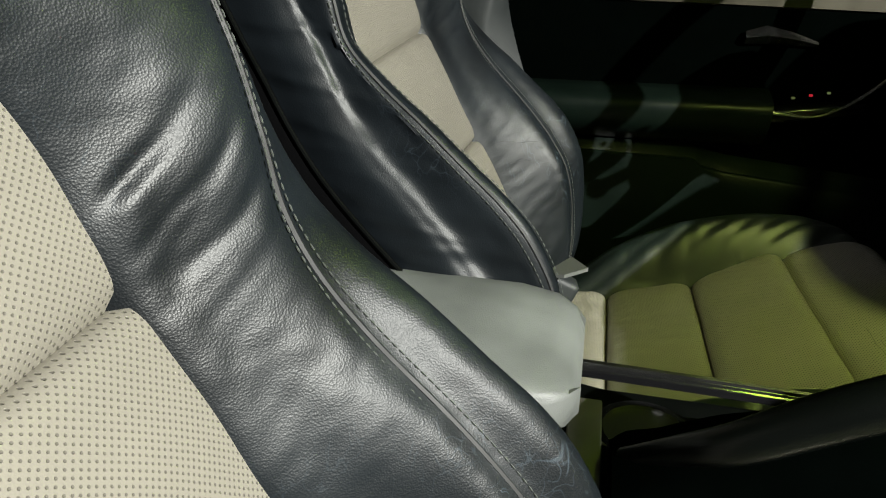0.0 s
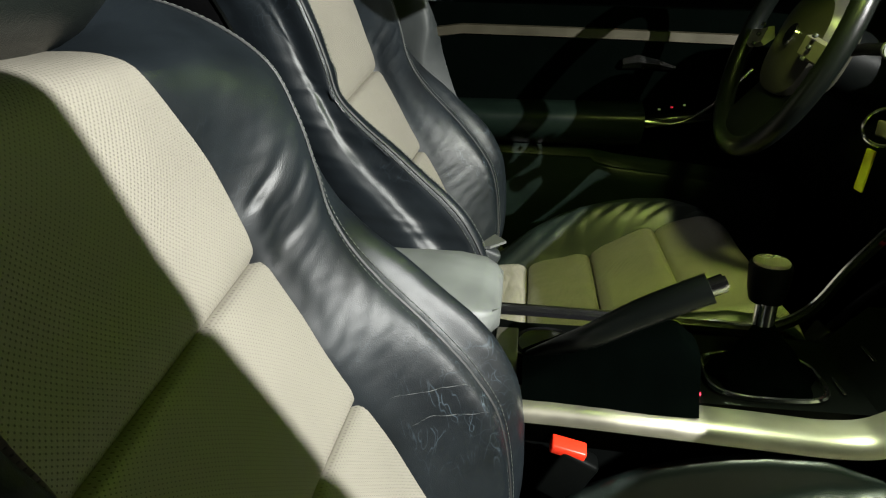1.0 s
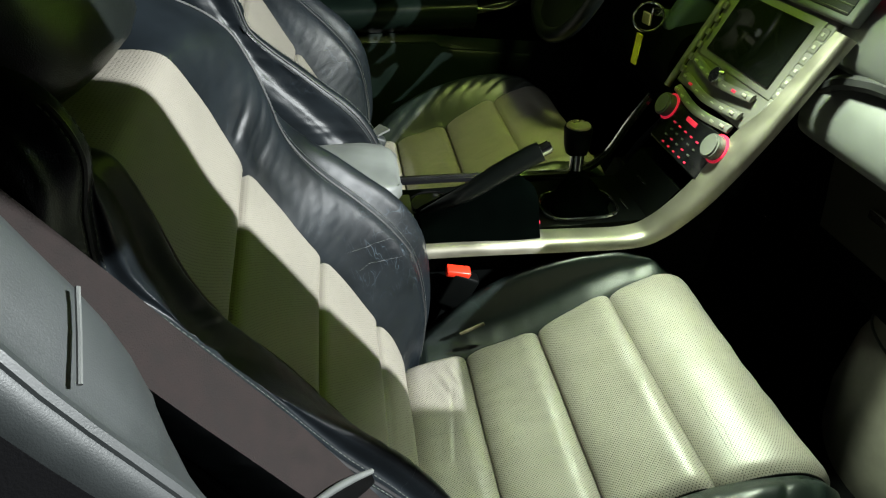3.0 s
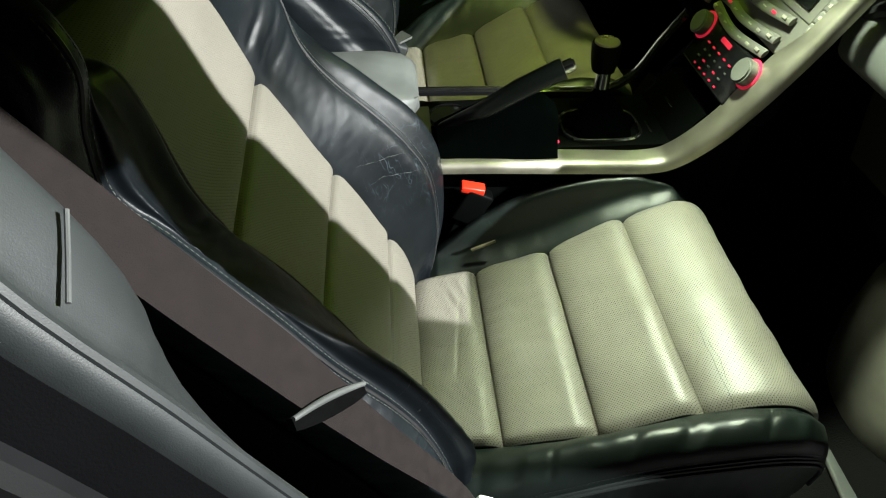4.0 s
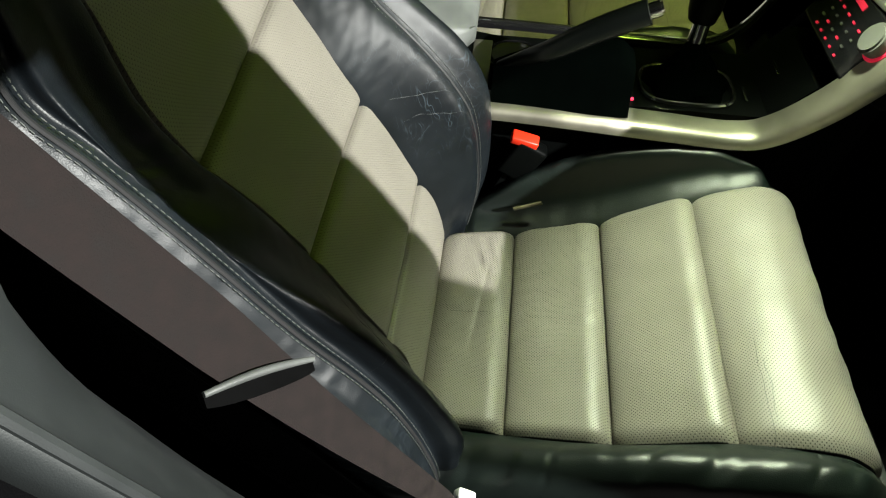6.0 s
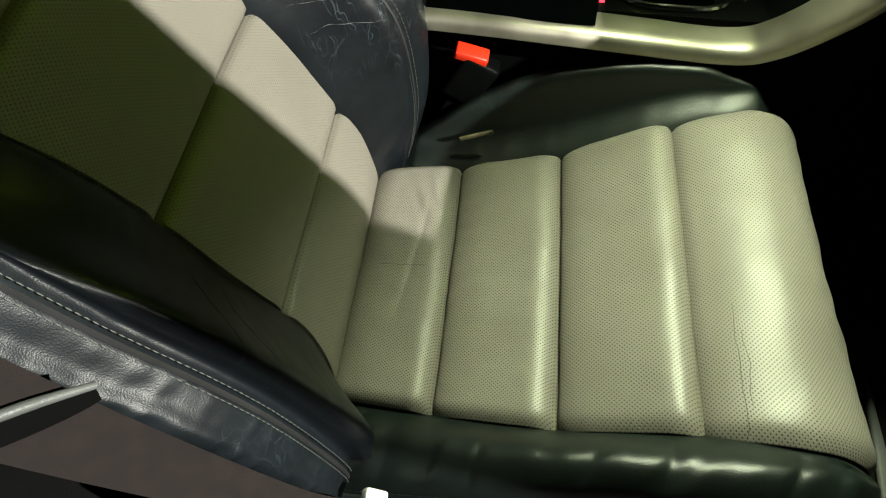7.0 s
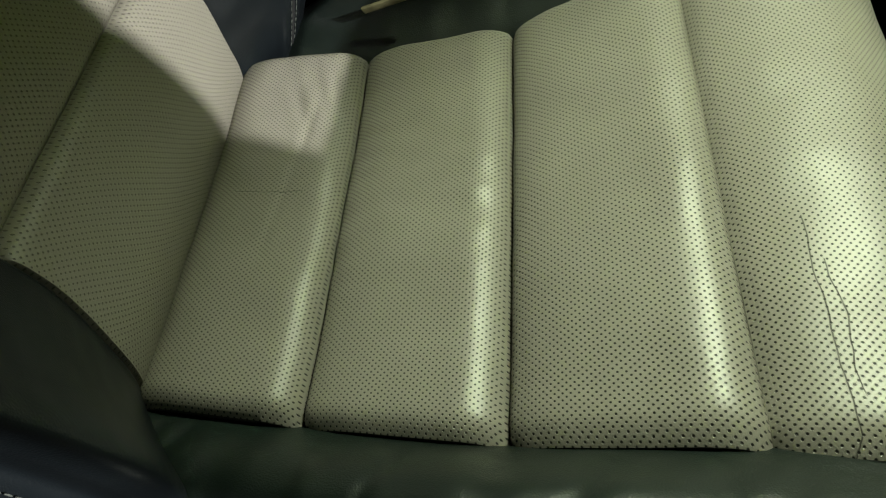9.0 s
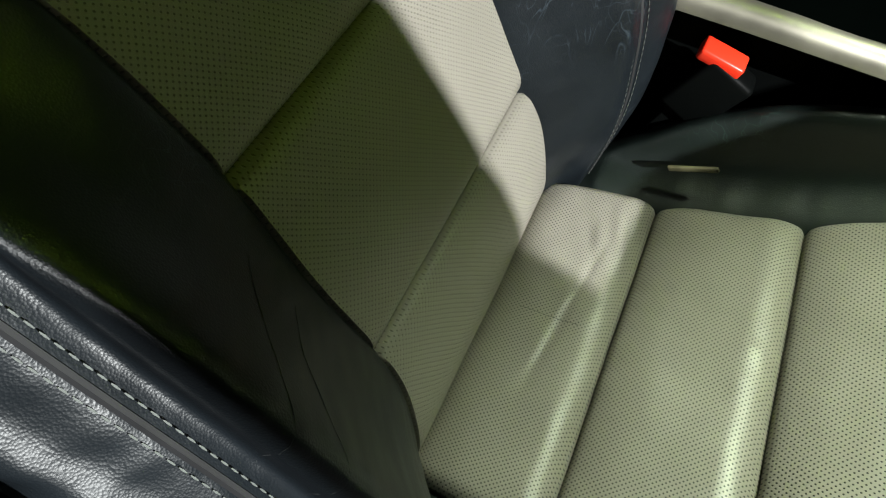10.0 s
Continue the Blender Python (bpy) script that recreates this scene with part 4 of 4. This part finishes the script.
# ---- centre console ----
console = thing("centre_console", "black centre console with champagne metal edges", "centre console")
part("console_body", prism([(-0.42, 0.18), (0.56, 0.18), (0.60, 0.70), (0.50, 0.70), (0.455, 0.645), (0.05, 0.645), (-0.02, 0.655), (-0.42, 0.60)], 0.284, 0.448, 0.006), M_PLASTIC, console)


def trim_edge(path, drop, mat, name, label):
    """A metal edge strip along (x, z, outer y, inner y) points, with a rolled lower lip."""
    pts = spline([(x, 0, z) for x, z, a, b in path], 8)
    across = spline([(a, b, 0) for x, z, a, b in path], 8)
    rings = []
    for i, (p, (y0, y1, q)) in enumerate(zip(pts, across)):
        d = pts[min(i + 1, len(pts) - 1)] - pts[max(i - 1, 0)]
        d = d / np.linalg.norm(d)
        n = np.array((-d[2], 0, d[0]))
        rings.append([p + n * b + np.array((0, a, 0)) for a, b in ((y1, -0.003), (y1, 0.004), (y0 + (y1 - y0) * 0.45, 0.0045), (y0 + (y1 - y0) * 0.25, 0.004), (y0 + (y1 - y0) * 0.1, 0.001), (y0, -0.006), (y0, -drop), (y0 + (y1 - y0) * 0.1, -drop))])
    return part(name, loft(rings), mat, console, label)


trim_edge([(0.0, 0.648, 0.238, 0.285), (0.12, 0.645, 0.238, 0.285), (0.30, 0.636, 0.238, 0.285), (0.41, 0.632, 0.238, 0.284), (0.452, 0.654, 0.226, 0.275), (0.485, 0.712, 0.200, 0.252), (0.513, 0.772, 0.183, 0.236), (0.541, 0.830, 0.173, 0.226), (0.566, 0.880, 0.168, 0.204), (0.595, 0.937, 0.165, 0.196), (0.621, 0.990, 0.160, 0.186)], 0.014, M_ALU, "edge_trim", "champagne metal edge strip")
trim_edge([(-0.05, 0.662, 0.462, 0.444), (0.12, 0.660, 0.462, 0.444), (0.30, 0.655, 0.462, 0.444), (0.38, 0.656, 0.462, 0.444), (0.43, 0.685, 0.462, 0.444), (0.465, 0.745, 0.462, 0.444), (0.50, 0.80, 0.462, 0.444)], 0.012, M_GLOSSY, "far_edge_trim", "gloss black edge strip")
part("cup_surround", block((0.03, 0.15, 0.006), pose(0.034, 0.345, 0.649), 0.002), M_ALU, console, "champagne metal cup surround")
part("chrome_line", tube(spline([(-0.05, 0.455, 0.668), (0.12, 0.455, 0.666), (0.30, 0.455, 0.661), (0.38, 0.455, 0.662), (0.43, 0.455, 0.691), (0.465, 0.455, 0.751), (0.50, 0.455, 0.806)], 8), 0.0038, 8), M_CHROME, console)
part("cup_holder", loft([[(0.085 + r * math.cos(a), 0.385 + r * math.sin(a), z) for a in [2 * math.pi * q / 32 for q in range(32)]] for r, z in ((0.043, 0.640), (0.043, 0.651), (0.036, 0.651), (0.036, 0.642))]), M_CHROME, console, "cup holder ring")
# flat dark disc painted for the shade down the well
part("cup_well", disc(0.036, 0.008, pose(0.085, 0.385, 0.6435), 32, 0), M_SEAM, console)
lid = thing("armrest_lid", "scuffed grey vinyl armrest lid on the console", "armrest")
part("lid_pad", loft([[(x, y, z) for y, z in spline([(0.258 + i, 0.725), (0.252 + i, 0.750), (0.266 + i, 0.768 - d), (0.335, 0.774 - d), (0.405 - i, 0.770 - d), (0.418 - i, 0.752), (0.412 - i, 0.725)], 3, True)] for x, i, d in ((-0.38, 0.01, 0.01), (-0.36, 0.0, 0.0), (-0.2, 0, 0), (-0.03, 0.0, 0.002), (0.002, 0.006, 0.006), (0.018, 0.018, 0.013), (0.026, 0.034, 0.026))]), M_LID, lid, "mottled pale grey vinyl")
part("lid_base", prism([(-0.38, 0.60), (0.0, 0.64), (0.012, 0.726), (-0.38, 0.726)], 0.270, 0.402, 0.006), M_PLASTIC, lid)
for x, y in ((0.43, 0.335), (0.475, 0.375)):
    part("tray_mark", block((0.004, 0.035, 0.002), pose(x, y, 0.648 + max(0, x - 0.455) * 1.2, 0, 0, 0), 0.0005), M_CHROME, console)
part("switch_mark", block((0.012, 0.006, 0.003), pose(0.258, 0.30, 0.6465), 0.001), M_REDGLOW, console)

shifter = thing("gear_lever", "black gear lever with a round brass-topped knob", "gear lever")
part("boot_ring", tube([(0.345 + 0.068 * math.copysign(abs(math.cos(a)) ** 0.6, math.cos(a)), 0.345 + 0.05 * math.copysign(abs(math.sin(a)) ** 0.6, math.sin(a)), 0.648) for a in [2 * math.pi * q / 40 for q in range(41)]], 0.004, 8), M_CHROME, shifter, "bright metal boot ring")
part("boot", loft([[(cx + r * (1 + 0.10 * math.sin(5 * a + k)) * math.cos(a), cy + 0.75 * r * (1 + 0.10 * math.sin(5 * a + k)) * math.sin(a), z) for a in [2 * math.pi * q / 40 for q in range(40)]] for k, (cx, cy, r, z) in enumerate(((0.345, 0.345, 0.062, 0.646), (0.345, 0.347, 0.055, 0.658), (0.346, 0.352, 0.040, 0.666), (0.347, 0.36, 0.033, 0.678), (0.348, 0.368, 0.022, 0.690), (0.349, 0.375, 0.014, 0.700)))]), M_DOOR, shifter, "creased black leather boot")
part("collar", disc(0.013, 0.03, pose(0.350, 0.387, 0.712, -12, 4), 24), M_CHROME, shifter)
knob = part("knob", loft([[(0.352 + r * math.cos(a), 0.398 + 0.1 * (z - 0.72) + r * math.sin(a), z) for a in [2 * math.pi * q / 28 for q in range(28)]] for r, z in ((0.014, 0.722), (0.020, 0.726), (0.0235, 0.74), (0.025, 0.758), (0.0255, 0.768), (0.024, 0.774))]), M_PLASTIC, shifter)
part("knob_disc", disc(0.0215, 0.005, pose(0.352, 0.403, 0.775), 28, 0.001), M_GOLD, knob, "brass disc")

brake = thing("hand_brake", "black leather handbrake lever with a bright button", "hand brake")
boot_rings = []
for q in range(25):
    u = q / 24
    x = 0.055 + 0.197 * u
    top = 0.668 + 0.052 * math.sin(math.pi * min(1, u * 0.62)) - 0.012 * smooth01((u - 0.9) / 0.1)
    pleat = 0.0015 * noise.noise(Vector((u * 9, 0.3, 4.0)))
    boot_rings.append([(x, y, z) for y, z in spline([(0.262, 0.640), (0.266 + pleat, 0.665), (0.284 + pleat, top), (0.330 - pleat, top + 0.004), (0.372 - pleat, top - 0.022), (0.388, 0.640)], 3, True)])
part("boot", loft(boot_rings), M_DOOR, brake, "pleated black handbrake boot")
part("grip", tube(spline([(0.065, 0.320, 0.668), (0.10, 0.300, 0.700), (0.132, 0.286, 0.724), (0.18, 0.284, 0.755), (0.225, 0.282, 0.781), (0.248, 0.281, 0.793)], 6), lambda u: 0.010 + 0.007 * smooth01(u * 1.5), 16), M_GRIP, brake, "black leather grip")
part("button", disc(0.0105, 0.022, pose(0.254, 0.280, 0.797, 0, 62, -4), 20, 0.003), M_CHROME, brake, "bright release button")

# ---- steering wheel ----
wheel = thing("steering_wheel", "black leather steering wheel with metal spokes", "steering wheel")


def on_wheel(x, y, z):
    """x: up the wheel, y: to the driver's left, z: towards the driver."""
    up, out = Vector((0.334, 0, 0.943)), Vector((-0.943, 0, 0.334))
    return Vector((0.430, 0.71, 1.018)) + up * x + Vector((0, 1, 0)) * y + out * z


part("rim", tube([on_wheel(0.178 * math.cos(a), 0.178 * math.sin(a), 0) for a in [2 * math.pi * q / 64 for q in range(65)]], 0.0155, 14), M_GRIP, wheel, "black leather rim")
hub = part("hub", loft([[on_wheel(0.082 * w * math.copysign(abs(math.cos(a)) ** 0.7, math.cos(a)) - 0.01, 0.095 * w * math.copysign(abs(math.sin(a)) ** 0.7, math.sin(a)), z) for a in [2 * math.pi * q / 36 for q in range(36)]] for w, z in ((0.7, -0.07), (1.0, -0.045), (1.0, -0.028), (0.9, -0.012), (0.6, -0.004), (0.2, -0.002))]), M_HUB, wheel, "dark airbag cover")
part("emblem", disc(0.017, 0.005, Matrix.Translation(on_wheel(0.0, 0, -0.001)) @ pose(0, 0, 0, 0, -66.1, 0), 28), M_CHROME, hub, "plain chrome badge")
for sy in (-1, 1):
    spoke = part("spoke", loft([[on_wheel(x + dx, sy * y, z + dz) for dx, dz in ((0.016, 0), (0.012, 0.008), (-0.012, 0.008), (-0.016, 0), (0, -0.01))] for x, y, z in ((-0.01, 0.08, 0.0), (-0.015, 0.12, -0.005), (-0.02, 0.172, -0.004))]), M_ALU, wheel, "metal spoke")
    for k in range(3):
        part("spoke_button", block((0.006, 0.010, 0.005), Matrix.Translation(on_wheel(0.004 - 0.016 * k, sy * 0.108, 0.008)) @ pose(0, 0, 0, 0, -66, 0), 0.002), M_PILLAR, spoke)
part("lower_spoke", loft([[on_wheel(x, y, z + dz) for y, dz in ((-w, -0.006), (-w, 0.004), (-w * 0.5, 0.009), (w * 0.5, 0.009), (w, 0.004), (w, -0.006))] for x, w, z in ((-0.055, 0.088, -0.035), (-0.085, 0.086, -0.026), (-0.12, 0.092, -0.014), (-0.150, 0.098, -0.005), (-0.168, 0.088, -0.002))]), M_GRIP, wheel, "broad black lower spoke")
column = thing("steering_column", "black steering column cover with stalks", "steering column")
part("column_cover", loft([[on_wheel(0.05 * math.cos(a) - 0.01, 0.055 * math.sin(a), z) for a in [2 * math.pi * q / 24 for q in range(24)]] for z in (-0.03, -0.08, -0.2, -0.28)]), M_PLASTIC, column)
part("wiper_stalk", tube([on_wheel(0.0, -0.05, -0.06), on_wheel(0.01, -0.12, -0.055), on_wheel(0.015, -0.19, -0.05)], 0.008), M_PLASTIC, column)
part("stalk_tip", disc(0.012, 0.008, Matrix.Translation(on_wheel(0.015, -0.193, -0.05)) @ pose(0, 0, 0, 90, 0, 0), 20), M_DASH, column)
key = thing("key_ring", "steel key ring with keys and a yellow tag in the ignition", "key ring")
KEY = Vector((0.532, 0.58, 0.908))
RING_A, RING_B = Vector((0.90, -0.42, 0.08)).normalized(), Vector((0.20, 0.55, 0.81)).normalized()
part("ring", tube([KEY + (RING_A * math.cos(a) + RING_B * math.sin(a)) * 0.028 for a in [2 * math.pi * q / 32 for q in range(33)]], 0.0028, 8), M_CHROME, key)
part("key_blade", block((0.06, 0.004, 0.014), pose(0.56, 0.58, 0.915, 0, 10, 20), 0.001), M_CHROME, key)
part("key_bow", block((0.006, 0.026, 0.022), pose(0.53, 0.582, 0.905, 0, 0, 10), 0.003), M_GOLD, key)
part("tag", block((0.004, 0.017, 0.062), pose(0.522, 0.588, 0.845, 6, 0, 15), 0.002), M_YELLOW, key, "yellow plastic tag")

# ---- belts ----
belt = thing("seat_belt", "brown-grey seat belt webbing hanging beside the seat", "seat belt")


def strap(points, wide, name, parent):
    P = spline([p for p, _ in points], 10)
    W = spline([w for _, w in points], 10)
    rings = []
    for p, w in zip(P, W):
        w = w / max(1.0, np.linalg.norm(w)) * wide / 2
        t = np.array((0, 0.0008, 0))
        rings.append([p - w - t, p + w - t, p + w + t, p - w + t])
    return part(name, loft(rings), M_BELT, parent)


ACROSS = (0.05, 0.93, 0.36)
strap([((-0.345, -0.325, 1.26), ACROSS), ((-0.27, -0.305, 1.12), ACROSS), ((-0.205, -0.306, 1.02), ACROSS), ((-0.162, -0.308, 0.952), ACROSS), ((-0.105, -0.310, 0.865), ACROSS), ((-0.043, -0.308, 0.757), (0.04, 0.72, 0.27)), ((0.03, -0.300, 0.63), (0.04, 0.46, 0.18)), ((0.060, -0.280, 0.53), (0.10, 0.32, 0.08)), ((0.070, -0.272, 0.44), (0.30, 0.35, 0.05)), ((0.072, -0.272, 0.36), (0.4, 0.4, 0))], 0.048, "webbing", belt)
LATCH_A, LATCH_B = np.array((-0.102, -0.346, 0.844)), np.array((-0.053, -0.285, 0.799))
LATCH_N, LATCH_D = np.array((0.853, -0.227, 0.470)), np.array((0.26, -0.50, -0.83))
rings = []
for q in range(15):
    u = q / 14
    p = LATCH_A + (LATCH_B - LATCH_A) * u
    h = 0.003 + 0.0090 * math.sin(math.pi * min(1, u * 0.9 + 0.05)) ** 0.3
    rings.append([p + LATCH_N * b + LATCH_D * c for b, c in ((0.001, -0.002), (0.001, h), (-0.002, h + 0.001), (-0.005, h), (-0.005, -0.002))])
tongue = part("latch_plate", loft(rings), M_LATCH, belt, "black latch plate")
part("latch_edge", tube([LATCH_A + (LATCH_B - LATCH_A) * q / 10 + LATCH_N * 0.002 - LATCH_D * (0.0015 + 0.0030 * math.sin(math.pi * q / 10)) for q in range(11)], lambda u: 0.0022 + 0.0010 * math.sin(math.pi * u), 10), M_LID, tongue, "pale grey edge")
part("anchor_cover", block((0.09, 0.03, 0.06), pose(-0.02, -0.285, 0.42, 0, 20, 0), 0.008), M_PLASTIC, belt)
part("anchor_tag", block((0.022, 0.012, 0.014), pose(0.072, -0.262, 0.515, 0, 30, 0), 0.003), M_WHITE, belt, "small white tag")
part("anchor_plate", block((0.045, 0.006, 0.02), pose(0.035, -0.275, 0.47, 0, -12, 0), 0.002), M_CHROME, belt)
part("guide_loop", tube([(-0.36, -0.35, 1.265), (-0.35, -0.325, 1.272), (-0.34, -0.30, 1.278)], 0.008, 8), M_PLASTIC, belt)

buckle = thing("belt_buckle", "black seat belt buckle with a red button", "belt buckle")
part("buckle_body", block((0.05, 0.028, 0.07), pose(0.112, 0.252, 0.555, 0, 28, 0), 0.006), M_PLASTIC, buckle)
part("release_button", block((0.042, 0.020, 0.014), pose(0.112, 0.249, 0.594, 12, 14, 0), 0.003), M_RED, buckle, "red release button")
part("buckle_stalk", block((0.02, 0.01, 0.16), pose(0.07, 0.252, 0.46, 0, 22, 0), 0.002), M_PLASTIC, buckle)
buckle_far = thing("belt_buckle", "pale worn buckle tab beside the driver's seat", "belt buckle")
part("buckle_body", block((0.045, 0.026, 0.05), pose(-0.012, 0.520, 0.705, 0, 25, 10), 0.006), M_PILLAR, buckle_far)
part("cloth_tab", loft([[(-0.02 + 0.045 * u, 0.508 + 0.03 * v + 0.004 * math.sin(9 * u + 5 * v), 0.728 + 0.012 * math.sin(7 * u + 4 * v) + dz) for u, v in ((0, 0), (0.5, -0.2), (1, 0.1), (0.9, 0.6), (0.6, 1.0), (0.1, 0.8))] for dz in (0.0, 0.004)]), M_DASH, buckle_far, "crumpled white tab")

bag = thing("cream_bag", "smooth cream vinyl bag in the footwell", "bag")
part("bag_body", loft([[(0.88 + 0.085 * r * math.cos(a), 0.00 + 0.17 * r * math.sin(a), z) for a in [2 * math.pi * q / 32 for q in range(32)]] for r, z in ((0.75, 0.178), (0.95, 0.21), (1.05, 0.32), (1.0, 0.45), (0.85, 0.53), (0.55, 0.58), (0.2, 0.597))]), M_BAG, bag)
part("bag_seam", tube([(0.88 + 0.0855 * 0.93 * math.cos(a), 0.17 * 0.935 * math.sin(a), 0.49) for a in [2 * math.pi * q / 40 for q in range(41)]], 0.0025, 6), M_DASH, bag, "raised seam round the bag")
tagged(finish("floor_mat", block((0.16, 0.40, 0.012), pose(0.66, 0.0, 0.168), 0.005), M_CARPET), "black carpet floor mat", "floor mat")
# pale block laid as the patch of work light on the carpet
tagged(finish("floor_light_strip", block((0.050, 0.46, 0.012), pose(0.787, 0.06, 0.170, 0, 0, -6), 0.005), M_DASH), "pale strip drawn for lamplight falling on the floor", "trim")

pedal = thing("foot_pedal", "worn pale blue-grey pedal in the driver's footwell", "pedal")
part("pedal_arm", tube([(0.80, 0.86, 0.62), (0.70, 0.86, 0.50), (0.655, 0.86, 0.43)], 0.009), M_PILLAR, pedal)
part("pedal_pad", block((0.02, 0.055, 0.07), pose(0.645, 0.86, 0.42, 0, 25, 0), 0.006), M_PILLAR, pedal)

wrapper = tagged(finish("wrapper", loft([[(0.135 + 0.016 * u, 0.372 + 0.014 * v, 0.662 + 0.012 * u * v + dz) for u, v in ((-1, -0.6), (0.1, -1), (1, 0.2), (0.3, 1), (-0.6, 0.7))] for dz in (0.0, 0.002)]), material("green_foil", (0.03, 0.42, 0.08), 0.35, vary=0.1)), "small crumpled green wrapper in the console tray", "wrapper")
